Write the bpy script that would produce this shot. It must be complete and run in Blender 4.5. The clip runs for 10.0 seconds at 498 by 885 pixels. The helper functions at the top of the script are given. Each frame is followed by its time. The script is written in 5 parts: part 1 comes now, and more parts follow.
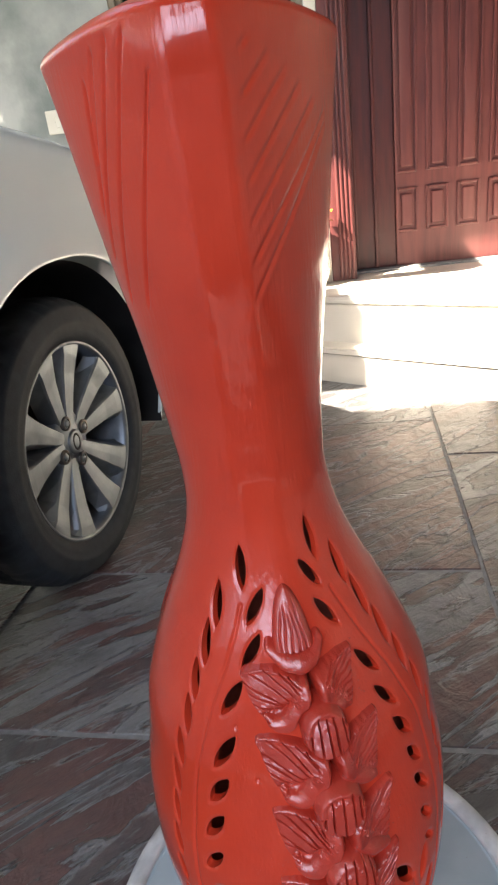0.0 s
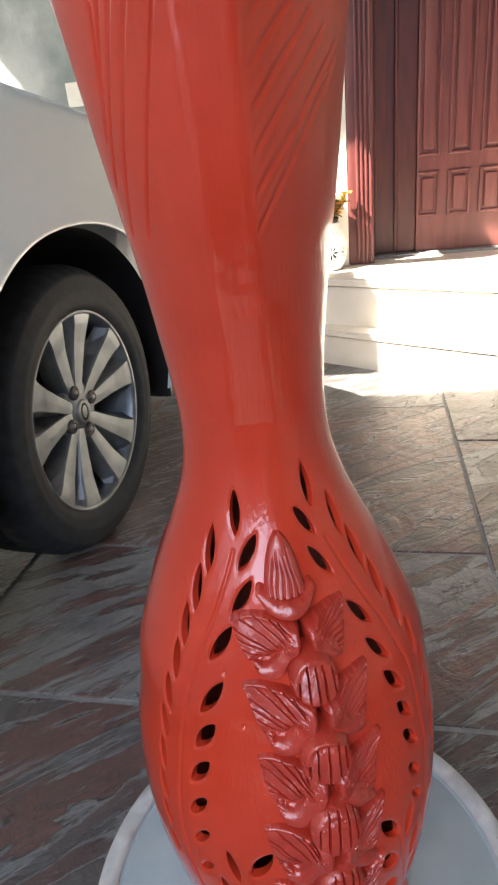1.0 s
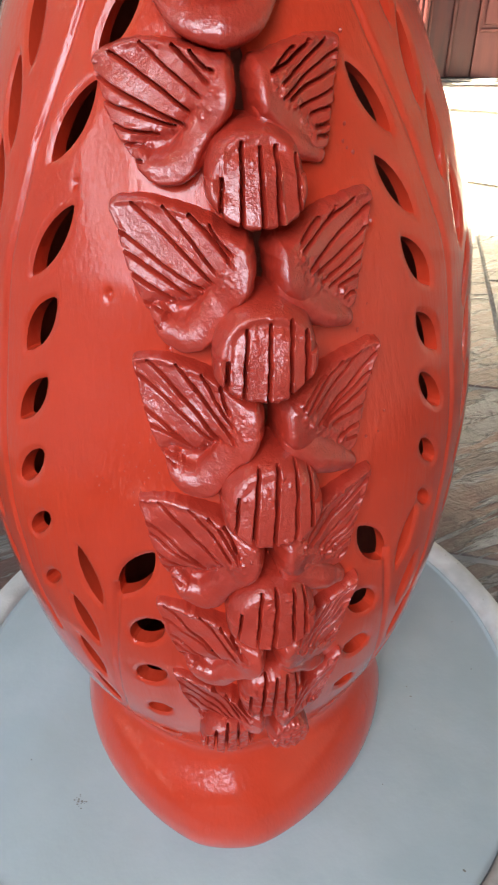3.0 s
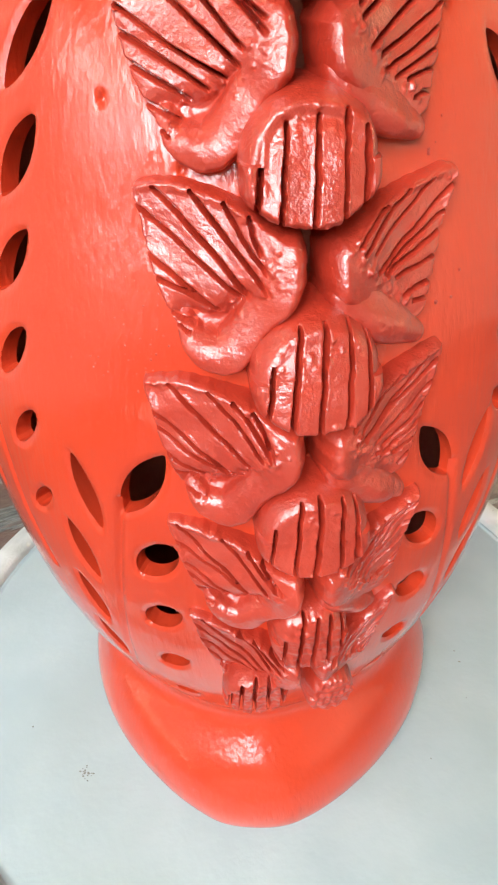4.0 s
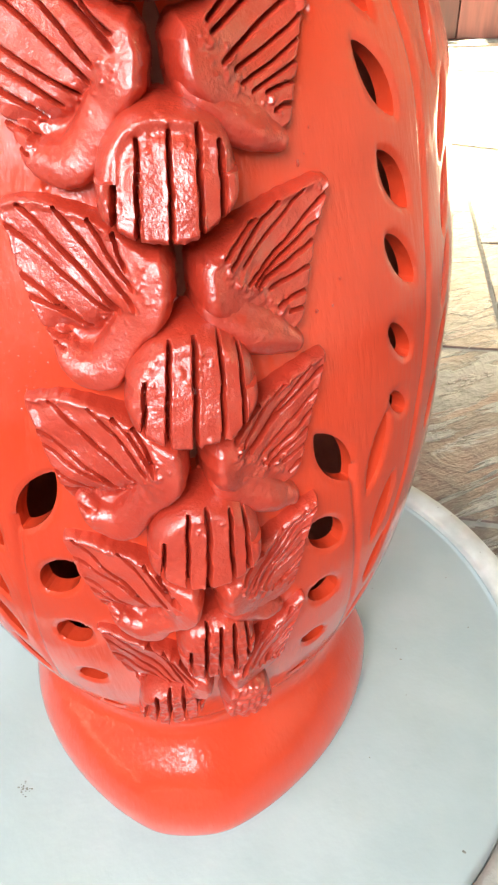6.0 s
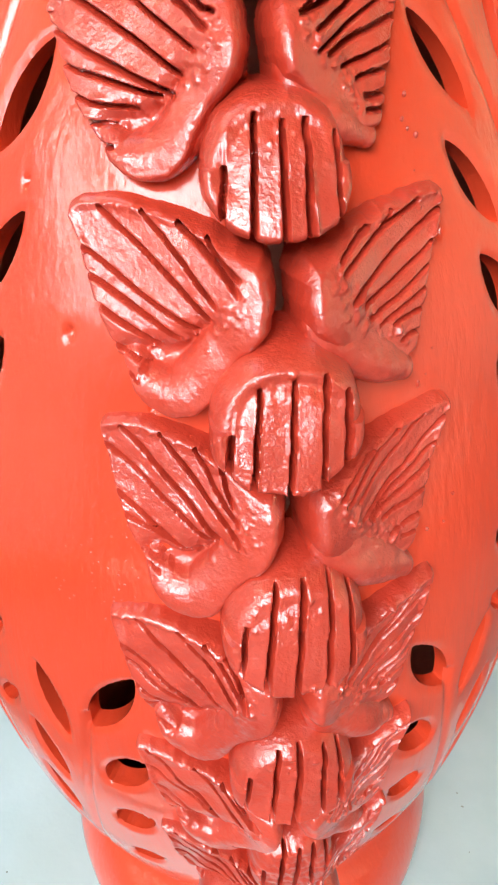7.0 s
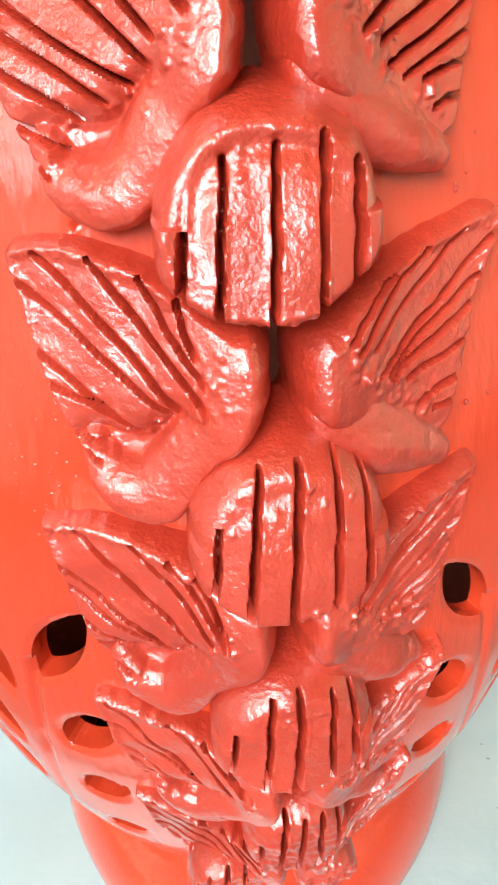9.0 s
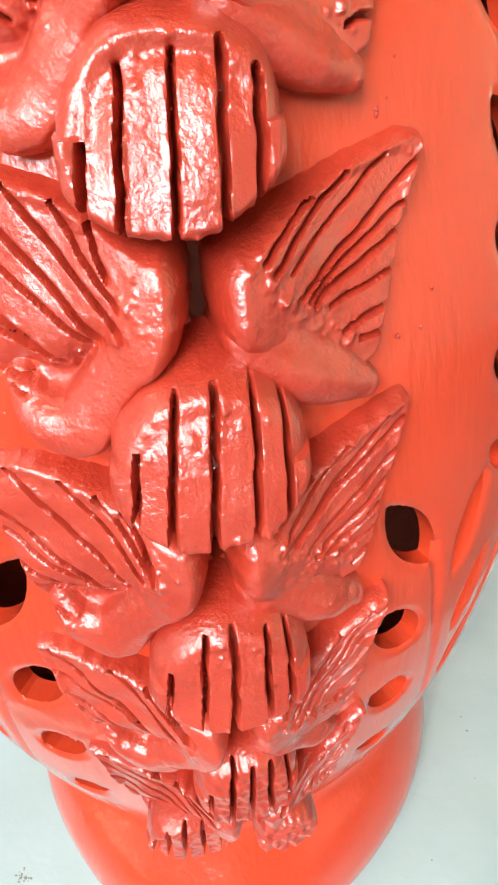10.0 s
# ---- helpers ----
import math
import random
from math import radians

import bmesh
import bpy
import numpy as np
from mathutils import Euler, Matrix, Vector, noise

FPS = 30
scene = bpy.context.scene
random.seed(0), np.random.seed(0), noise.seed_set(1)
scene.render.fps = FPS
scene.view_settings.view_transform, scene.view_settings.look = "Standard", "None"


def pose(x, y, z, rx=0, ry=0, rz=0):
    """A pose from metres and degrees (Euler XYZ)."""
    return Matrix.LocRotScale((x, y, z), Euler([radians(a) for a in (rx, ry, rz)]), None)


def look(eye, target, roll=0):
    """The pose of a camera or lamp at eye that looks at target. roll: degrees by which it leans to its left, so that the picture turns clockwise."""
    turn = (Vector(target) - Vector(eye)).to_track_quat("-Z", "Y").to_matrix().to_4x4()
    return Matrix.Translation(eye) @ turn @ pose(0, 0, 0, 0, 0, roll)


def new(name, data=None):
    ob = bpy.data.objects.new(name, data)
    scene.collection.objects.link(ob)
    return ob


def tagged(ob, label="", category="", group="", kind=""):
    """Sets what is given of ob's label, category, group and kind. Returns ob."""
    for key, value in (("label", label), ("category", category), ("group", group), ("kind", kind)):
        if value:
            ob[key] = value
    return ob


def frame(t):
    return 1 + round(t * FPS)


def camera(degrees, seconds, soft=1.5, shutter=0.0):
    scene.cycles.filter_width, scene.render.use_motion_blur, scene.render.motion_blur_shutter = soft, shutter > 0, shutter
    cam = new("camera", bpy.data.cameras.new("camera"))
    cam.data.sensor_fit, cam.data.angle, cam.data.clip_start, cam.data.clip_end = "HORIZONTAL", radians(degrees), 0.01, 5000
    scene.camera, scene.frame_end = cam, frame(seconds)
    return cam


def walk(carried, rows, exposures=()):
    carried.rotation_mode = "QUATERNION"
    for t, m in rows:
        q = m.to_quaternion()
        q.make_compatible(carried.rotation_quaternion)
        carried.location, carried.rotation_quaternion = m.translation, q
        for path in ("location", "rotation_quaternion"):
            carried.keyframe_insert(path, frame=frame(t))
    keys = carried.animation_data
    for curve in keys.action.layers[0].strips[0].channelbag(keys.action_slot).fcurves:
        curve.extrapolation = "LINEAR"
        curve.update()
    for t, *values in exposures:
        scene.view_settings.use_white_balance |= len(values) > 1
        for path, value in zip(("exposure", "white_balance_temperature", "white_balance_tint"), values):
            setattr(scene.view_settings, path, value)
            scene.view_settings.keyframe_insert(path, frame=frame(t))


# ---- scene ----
cam = camera(44.0, 10.0, soft=2.3)
PATH = [
    (0, (0.03249, -0.27396, 0.79797), (-0.09608, 0.63540, 0.40233), -7.41),
    (0.1, (0.02898, -0.27743, 0.80639), (-0.10952, 0.63970, 0.42610), -7.15),
    (0.2, (0.02604, -0.27787, 0.81586), (-0.12596, 0.64158, 0.44635), -7.24),
    (0.3, (0.02570, -0.27190, 0.82519), (-0.13645, 0.63696, 0.44829), -7.46),
    (0.4, (0.02664, -0.27272, 0.83195), (-0.13083, 0.64124, 0.46428), -6.99),
    (0.5, (0.02833, -0.27734, 0.83372), (-0.11335, 0.64500, 0.47426), -6.18),
    (0.7, (0.03743, -0.28673, 0.81402), (-0.09542, 0.64447, 0.44498), -6.00),
    (1, (0.03776, -0.27771, 0.77181), (-0.10946, 0.62150, 0.35982), -5.82),
    (1.2, (0.04821, -0.26619, 0.73563), (-0.12298, 0.60475, 0.28590), -7.04),
    (1.5, (0.05028, -0.25614, 0.69405), (-0.10710, 0.60693, 0.21411), -4.99),
    (1.7, (0.05676, -0.24759, 0.66415), (-0.11447, 0.59955, 0.16407), -3.75),
    (2, (0.05576, -0.23245, 0.63169), (-0.09150, 0.60564, 0.10642), -2.68),
    (2.2, (0.05036, -0.22644, 0.61164), (-0.08774, 0.60659, 0.07405), -1.17),
    (2.5, (0.04604, -0.21042, 0.58589), (-0.09186, 0.60879, 0.02922), -0.07),
    (2.7, (0.04689, -0.19982, 0.56966), (-0.09415, 0.61026, 0.00056), -0.24),
    (3.8, (0.04332, -0.17627, 0.50922), (-0.13243, 0.62483, -0.06292), -2.37),
    (4, (0.03901, -0.17269, 0.50160), (-0.13919, 0.61736, -0.08497), -2.30),
    (4.2, (0.03971, -0.17145, 0.49656), (-0.13767, 0.61301, -0.09661), -2.79),
    (4.5, (0.04002, -0.16961, 0.49186), (-0.13779, 0.61499, -0.10210), -2.73),
    (4.7, (0.04548, -0.16726, 0.48627), (-0.13385, 0.60284, -0.12112), -3.32),
    (5, (0.04881, -0.16984, 0.48300), (-0.11805, 0.60134, -0.13136), -3.57),
    (5.2, (0.05296, -0.17203, 0.48268), (-0.10836, 0.59566, -0.13532), -4.00),
    (5.5, (0.05840, -0.17592, 0.48678), (-0.08789, 0.60183, -0.12454), -3.92),
    (5.7, (0.06145, -0.17392, 0.49037), (-0.07721, 0.60927, -0.11576), -3.45),
    (6.8, (0.04780, -0.14337, 0.53872), (-0.14358, 0.67666, -0.00066), -0.55),
    (7, (0.04043, -0.13822, 0.53256), (-0.15954, 0.67773, -0.00987), -1.82),
    (7.2, (0.03500, -0.13157, 0.52817), (-0.16903, 0.67235, -0.02600), -2.18),
    (7.5, (0.02946, -0.12721, 0.52323), (-0.18273, 0.67441, -0.03569), -2.78),
    (7.7, (0.02475, -0.12091, 0.51880), (-0.18376, 0.66315, -0.06011), -2.92),
    (8, (0.02763, -0.11832, 0.51268), (-0.17949, 0.67020, -0.06640), -3.61),
    (8.2, (0.02952, -0.11715, 0.51154), (-0.17947, 0.66831, -0.06941), -3.95),
    (8.5, (0.03464, -0.11696, 0.51085), (-0.17070, 0.67333, -0.06645), -4.59),
    (8.7, (0.03872, -0.11880, 0.50402), (-0.17510, 0.67020, -0.07300), -4.73),
    (9, (0.03960, -0.11831, 0.49715), (-0.16187, 0.66351, -0.09290), -3.86),
    (9.2, (0.04303, -0.11836, 0.49713), (-0.15009, 0.66687, -0.09311), -3.93),
    (9.5, (0.04641, -0.11982, 0.49092), (-0.14985, 0.66483, -0.09713), -3.98),
    (9.7, (0.04964, -0.12044, 0.48943), (-0.14620, 0.66525, -0.09724), -4.17),
    (10, (0.05161, -0.12144, 0.48824), (-0.15282, 0.65711, -0.10511), -4.65),
]
EXPOSURES = [(0.0, 3.15, 7000, 14), (2.5, 3.2, 7150, 13), (3.8, 4.27, 8300, 5), (5.0, 4.4, 8600, 5), (5.7, 4.44, 8600, 5), (6.8, 4.45, 7950, 1), (7.5, 4.58, 8150, -1), (10.0, 4.6, 8300, -2)]
walk(cam, [(t, look(eye, target, roll)) for t, eye, target, roll in PATH], EXPOSURES)

# ---- light: open sky behind and beside the carport, one high sun through the gap in front of the porch ----
SUN_FROM = Vector((-0.71, -0.445, 1.0)).normalized()
world = bpy.data.worlds.new("sky")
scene.world = world
world.use_nodes = True
nt = world.node_tree
sky = nt.nodes.new("ShaderNodeTexSky")
sky.sky_type = 'NISHITA'
sky.sun_disc = False
sky.sun_elevation = math.asin(SUN_FROM.z)
sky.sun_rotation = math.atan2(SUN_FROM.x, SUN_FROM.y)
sky.air_density, sky.dust_density = 1.0, 2.0
bg = nt.nodes["Background"]
bg.inputs["Strength"].default_value = 0.055
nt.links.new(sky.outputs[0], bg.inputs["Color"])
sun = new("sun", bpy.data.lights.new("sun", 'SUN'))
sun.data.energy, sun.data.angle, sun.data.color = 5.0, radians(0.6), (1.0, 0.95, 0.87)
sun.matrix_world = look((0, 0, 0), -SUN_FROM)


# ---- helpers for meshes and materials ----
def nodes_of(m):
    m.use_nodes = True
    t = m.node_tree
    return t, t.nodes["Principled BSDF"]


def material(name, low, high, scale=20.0, rough=0.5, spread=0.1, bump=0.0, bump_scale=200.0, metal=0.0, coat=0.0, detail=6.0, per_object=0.0, stain=None, stain_scale=2.0, stretch=(1, 1, 1), low_at=0.35, high_at=0.65, specular=0.5, coat_rough=0.06, coat_ior=1.5, coat_low=None, brush=0.0, brush_scale=(500, 500, 40)):
    """A painted, stone or wooden surface: two colours mixed by noise, broad stains, uneven gloss and fine relief."""
    m = bpy.data.materials.new(name)
    t, b = nodes_of(m)
    n, k = t.nodes, t.links
    co = n.new("ShaderNodeTexCoord")
    mp = n.new("ShaderNodeMapping")
    mp.inputs["Scale"].default_value = stretch
    k.new(co.outputs["Object"], mp.inputs["Vector"])
    src = mp.outputs["Vector"]
    if per_object:
        info = n.new("ShaderNodeObjectInfo")
        off = n.new("ShaderNodeVectorMath")
        off.operation = 'MULTIPLY_ADD'
        k.new(info.outputs["Random"], off.inputs[0])
        off.inputs[1].default_value = (7.0, 11.0, 5.0)
        k.new(src, off.inputs[2])
        src = off.outputs[0]
    tex = n.new("ShaderNodeTexNoise")
    tex.inputs["Scale"].default_value, tex.inputs["Detail"].default_value = scale, detail
    k.new(src, tex.inputs["Vector"])
    ramp = n.new("ShaderNodeValToRGB")
    ramp.color_ramp.elements[0].position, ramp.color_ramp.elements[1].position = low_at, high_at
    ramp.color_ramp.elements[0].color, ramp.color_ramp.elements[1].color = (*low, 1), (*high, 1)
    k.new(tex.outputs["Fac"], ramp.inputs["Fac"])
    colour = ramp.outputs["Color"]
    if stain:
        st = n.new("ShaderNodeTexNoise")
        st.inputs["Scale"].default_value, st.inputs["Detail"].default_value = stain_scale, 5.0
        k.new(src, st.inputs["Vector"])
        sr = n.new("ShaderNodeValToRGB")
        sr.color_ramp.elements[0].position, sr.color_ramp.elements[1].position = 0.48, 0.68
        k.new(st.outputs["Fac"], sr.inputs["Fac"])
        mix = n.new("ShaderNodeMix")
        mix.data_type = 'RGBA'
        k.new(sr.outputs["Color"], mix.inputs["Factor"])
        k.new(colour, mix.inputs["A"])
        mix.inputs["B"].default_value = (*stain, 1)
        colour = mix.outputs["Result"]
    if per_object:
        hsv = n.new("ShaderNodeHueSaturation")
        mr = n.new("ShaderNodeMapRange")
        mr.inputs["To Min"].default_value, mr.inputs["To Max"].default_value = 1 - per_object, 1 + per_object
        k.new(info.outputs["Random"], mr.inputs["Value"])
        k.new(mr.outputs["Result"], hsv.inputs["Value"])
        k.new(colour, hsv.inputs["Color"])
        colour = hsv.outputs["Color"]
    k.new(colour, b.inputs["Base Color"])
    rr = n.new("ShaderNodeMapRange")
    rr.inputs["To Min"].default_value, rr.inputs["To Max"].default_value = max(0.02, rough - spread), min(1.0, rough + spread)
    k.new(tex.outputs["Fac"], rr.inputs["Value"])
    k.new(rr.outputs["Result"], b.inputs["Roughness"])
    b.inputs["Metallic"].default_value = metal
    b.inputs["Specular IOR Level"].default_value = specular
    if coat:
        b.inputs["Coat Weight"].default_value, b.inputs["Coat Roughness"].default_value = coat, coat_rough
        b.inputs["Coat IOR"].default_value = coat_ior
        if coat_low is not None:                       # glaze that lies thick and thin
            cn, cr = n.new("ShaderNodeTexNoise"), n.new("ShaderNodeMapRange")
            cn.inputs["Scale"].default_value, cn.inputs["Detail"].default_value = scale * 4, 4.0
            k.new(src, cn.inputs["Vector"])
            cr.inputs["From Min"].default_value, cr.inputs["From Max"].default_value = 0.38, 0.62
            cr.inputs["To Min"].default_value, cr.inputs["To Max"].default_value = coat_low, coat
            k.new(cn.outputs["Fac"], cr.inputs["Value"])
            k.new(cr.outputs["Result"], b.inputs["Coat Weight"])
    if bump:
        bt = n.new("ShaderNodeTexNoise")
        bt.inputs["Scale"].default_value, bt.inputs["Detail"].default_value = bump_scale, 4.0
        k.new(src, bt.inputs["Vector"])
        bp = n.new("ShaderNodeBump")
        bp.inputs["Strength"].default_value, bp.inputs["Distance"].default_value = 1.0, bump
        k.new(bt.outputs["Fac"], bp.inputs["Height"])
        k.new(bp.outputs["Normal"], b.inputs["Normal"])
        if brush:
            bm_, bs, bq = n.new("ShaderNodeMapping"), n.new("ShaderNodeTexNoise"), n.new("ShaderNodeBump")
            bm_.inputs["Scale"].default_value = brush_scale
            k.new(co.outputs["Object"], bm_.inputs["Vector"])
            k.new(bm_.outputs["Vector"], bs.inputs["Vector"])
            bs.inputs["Scale"].default_value, bs.inputs["Detail"].default_value = 1.0, 5.0
            bq.inputs["Distance"].default_value = brush
            k.new(bs.outputs["Fac"], bq.inputs["Height"])
            k.new(bp.outputs["Normal"], bq.inputs["Normal"])
            k.new(bq.outputs["Normal"], b.inputs["Normal"])
            if coat:
                k.new(bq.outputs["Normal"], b.inputs["Coat Normal"])
        elif coat:
            k.new(bp.outputs["Normal"], b.inputs["Coat Normal"])
    return m


def mesh_of(name, verts, faces, mat, smooth=True):
    me = bpy.data.meshes.new(name)
    me.from_pydata([tuple(v) for v in verts], [], [tuple(f) for f in faces])
    me.materials.append(mat)
    if smooth:
        me.shade_smooth()
    me.update()
    return me


def part(name, data, mat, parent, label=""):
    """Links a bmesh or a mesh as one object under a thing or a part."""
    if isinstance(data, bmesh.types.BMesh):
        me = bpy.data.meshes.new(name)
        data.to_mesh(me)
        data.free()
        me.materials.append(mat)
        data = me
    ob = new(name, data)
    ob.parent = parent
    if label:
        ob["label"] = label
    return ob


def thing(name, label, category, group="", kind="", at=None):
    ob = new(name)
    if at is not None:
        ob.matrix_world = at
    return tagged(ob, label, category, group, kind)


def box(bm, x0, y0, z0, x1, y1, z1, bevel=0.0, segments=2):
    """A bevelled block added to bm."""
    got = bmesh.ops.create_cube(bm, size=1.0)
    vs = got["verts"]
    bmesh.ops.scale(bm, vec=(x1 - x0, y1 - y0, z1 - z0), verts=vs)
    bmesh.ops.translate(bm, vec=((x0 + x1) / 2, (y0 + y1) / 2, (z0 + z1) / 2), verts=vs)
    if bevel:
        es = list({e for v in vs for e in v.link_edges})
        bmesh.ops.bevel(bm, geom=es, offset=bevel, segments=segments, profile=0.5, affect='EDGES')
    return bm


def block(x0, y0, z0, x1, y1, z1, bevel=0.0, segments=2):
    return box(bmesh.new(), x0, y0, z0, x1, y1, z1, bevel, segments)


def lathe(profile, n=48, phase=0.0):
    """A bmesh of revolution about z from (radius, height) pairs, closed where a radius is 0."""
    bm = bmesh.new()
    rings = []
    for r, z in profile:
        if r < 1e-6:
            rings.append([bm.verts.new((0, 0, z))])
        else:
            rings.append([bm.verts.new((r * math.cos(phase + 2 * math.pi * i / n), r * math.sin(phase + 2 * math.pi * i / n), z)) for i in range(n)])
    for a, b in zip(rings, rings[1:]):
        for i in range(n):
            j = (i + 1) % n
            if len(a) == 1 and len(b) == 1:
                continue
            if len(a) == 1:
                bm.faces.new((a[0], b[j], b[i]))
            elif len(b) == 1:
                bm.faces.new((a[i], a[j], b[0]))
            else:
                bm.faces.new((a[i], a[j], b[j], b[i]))
    bmesh.ops.recalc_face_normals(bm, faces=bm.faces)
    for f in bm.faces:
        f.smooth = True
    return bm


def grid_mesh(name, pos, mat, wrap=False, flip=False, keep=None):
    """A mesh from an array of places, rows by columns."""
    pos = np.asarray(pos, float)
    h, w = pos.shape[:2]
    idx = np.arange(h * w).reshape(h, w)
    nxt = np.roll(idx, -1, 1) if wrap else idx[:, 1:]
    cur = idx if wrap else idx[:, :-1]
    f = np.stack([cur[:-1], nxt[:-1], nxt[1:], cur[1:]], -1)
    if keep is not None:
        f = f[keep]
    f = f.reshape(-1, 4)
    if flip:
        f = f[:, ::-1]
    used = np.unique(f)
    back = np.full(h * w, -1)
    back[used] = np.arange(len(used))
    return mesh_of(name, pos.reshape(-1, 3)[used].tolist(), back[f].tolist(), mat)


M_RED = material("red_enamel", (0.55, 0.040, 0.016), (0.625, 0.051, 0.0215), scale=14, rough=0.36, spread=0.08, bump=0.00007, bump_scale=160, coat=1.0, coat_rough=0.075, coat_ior=1.50, specular=0.12, brush=0.00024, brush_scale=(480, 480, 60))
M_CLAY = material("red_enamel_on_rough_clay", (0.42, 0.031, 0.0175), (0.52, 0.042, 0.0225), scale=40, rough=0.42, spread=0.14, bump=0.00022, bump_scale=420, coat=1.0, coat_low=0.6, coat_rough=0.055, coat_ior=1.72, specular=0.3, brush=0.00018, brush_scale=(1300, 1300, 1300))
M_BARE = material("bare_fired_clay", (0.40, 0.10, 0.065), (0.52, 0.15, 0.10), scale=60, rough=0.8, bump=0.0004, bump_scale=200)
M_WHITE_PLASTIC = material("white_plastic", (0.355, 0.426, 0.444), (0.402, 0.470, 0.487), scale=30, rough=0.33, spread=0.10, bump=0.00012, bump_scale=300, stain=(0.335, 0.392, 0.395), stain_scale=9)
M_RIM = material("scuffed_rim", (0.44, 0.455, 0.44), (0.60, 0.61, 0.59), scale=60, rough=0.6, bump=0.0004, bump_scale=500, stain=(0.36, 0.36, 0.33), stain_scale=25)
M_GRIT = material("dried_clay_grit", (0.17, 0.16, 0.14), (0.32, 0.31, 0.28), scale=200, rough=0.9)
M_CAR = material("white_car_paint", (0.70, 0.785, 0.81), (0.73, 0.815, 0.84), scale=5, rough=0.22, spread=0.04, coat=0.6)
M_TYRE = material("tyre_rubber", (0.013, 0.018, 0.023), (0.026, 0.033, 0.040), scale=40, rough=0.75, bump=0.0004, bump_scale=300)
M_BLACK = material("black_plastic", (0.008, 0.008, 0.009), (0.015, 0.015, 0.016), scale=20, rough=0.7)
M_ALLOY = material("alloy", (0.19, 0.215, 0.24), (0.27, 0.30, 0.325), scale=18, rough=0.45, spread=0.08, metal=0.9, bump=0.0001, bump_scale=400)
M_DISC = material("brake_steel", (0.05, 0.05, 0.055), (0.14, 0.12, 0.10), scale=30, rough=0.5, metal=0.6)


STREAK = 38           # degrees: the way the slate layers run


def slate():
    """Hand-cut slate: torn ledges of rust and grey layers, each tile shifted by its own number."""
    mt = bpy.data.materials.new("slate_tile")
    t, b = nodes_of(mt)
    n, k = t.nodes, t.links
    co, info = n.new("ShaderNodeTexCoord"), n.new("ShaderNodeObjectInfo")
    off = n.new("ShaderNodeVectorMath")
    off.operation = 'MULTIPLY_ADD'
    k.new(info.outputs["Random"], off.inputs[0])
    off.inputs[1].default_value = (9.0, 13.0, 4.0)
    k.new(co.outputs["Object"], off.inputs[2])
    mp = n.new("ShaderNodeMapping")
    mp.inputs["Rotation"].default_value = (0, 0, radians(STREAK))
    mp.vector_type = 'TEXTURE'
    mp.inputs["Scale"].default_value = (1.2, 0.25, 1.0)
    k.new(off.outputs[0], mp.inputs["Vector"])

    def noise_tex(scale, detail, rough, dist, src=None):
        x = n.new("ShaderNodeTexNoise")
        x.inputs["Scale"].default_value, x.inputs["Detail"].default_value = scale, detail
        x.inputs["Roughness"].default_value, x.inputs["Distortion"].default_value = rough, dist
        k.new(src or mp.outputs["Vector"], x.inputs["Vector"])
        return x.outputs["Fac"]

    def calc(op, a, c=None, d=None):
        x = n.new("ShaderNodeMath")
        x.operation = op
        for i, v in enumerate((a, c, d)):
            if v is None:
                continue
            if isinstance(v, (int, float)):
                x.inputs[i].default_value = v
            else:
                k.new(v, x.inputs[i])
        return x.outputs[0]

    def ramp(fac, *stops):
        x = n.new("ShaderNodeValToRGB")
        e = x.color_ramp.elements
        for i, (p, c) in enumerate(stops):
            el = e[i] if i < 2 else e.new(p)
            el.position, el.color = p, (*c, 1) if isinstance(c, tuple) else (c, c, c, 1)
        k.new(fac, x.inputs["Fac"])
        return x.outputs["Color"]

    def mixed(fac, a, c):
        x = n.new("ShaderNodeMix")
        x.data_type = 'RGBA'
        k.new(fac, x.inputs["Factor"])
        for v, name in ((a, "A"), (c, "B")):
            if isinstance(v, tuple):
                x.inputs[name].default_value = (*v, 1)
            else:
                k.new(v, x.inputs[name])
        return x.outputs["Result"]
    plain = off.outputs[0]
    big, ledge, fine, mott = noise_tex(2.2, 4, 0.55, 0.5), noise_tex(2.0, 9, 0.60, 0.45), noise_tex(55, 6, 0.7, 0.2), noise_tex(11, 6, 0.65, 0.6, plain)
    lv = calc('MULTIPLY', ledge, 10.0)
    fl, fr = calc('FLOOR', lv), calc('FRACT', lv)
    w = n.new("ShaderNodeTexWhiteNoise")
    w.noise_dimensions = '2D'
    pair = n.new("ShaderNodeCombineXYZ")
    k.new(fl, pair.inputs[0])
    k.new(info.outputs["Random"], pair.inputs[1])
    k.new(pair.outputs[0], w.inputs["Vector"])
    tone = calc('MULTIPLY_ADD', w.outputs["Value"], 0.45, calc('MULTIPLY', calc('ADD', big, mott), 0.36))
    base = ramp(tone, (0.22, (0.045, 0.044, 0.046)), (0.80, (0.230, 0.230, 0.224)), (0.36, (0.088, 0.062, 0.058)), (0.50, (0.150, 0.078, 0.068)), (0.64, (0.090, 0.084, 0.082)))
    streak = calc('MULTIPLY', ramp(fr, (0.0, 0.0), (0.30, 0.0), (0.05, 1.0), (0.14, 0.75)), 0.80)
    base = mixed(streak, base, (0.30, 0.315, 0.315))
    # dark line at the foot of each ledge: its shade put into the colour
    ledge_shade = calc('MULTIPLY', ramp(fr, (0.92, 0.0), (1.0, 1.0)), 0.6)
    base = mixed(ledge_shade, base, (0.060, 0.052, 0.050))
    spots = ramp(noise_tex(26, 2, 0.5, 0.0, plain), (0.70, 0.0), (0.74, 0.7))
    base = mixed(spots, base, (0.075, 0.042, 0.038))
    x = n.new("ShaderNodeMix")
    x.data_type, x.blend_type = 'RGBA', 'OVERLAY'
    x.inputs["Factor"].default_value = 0.55
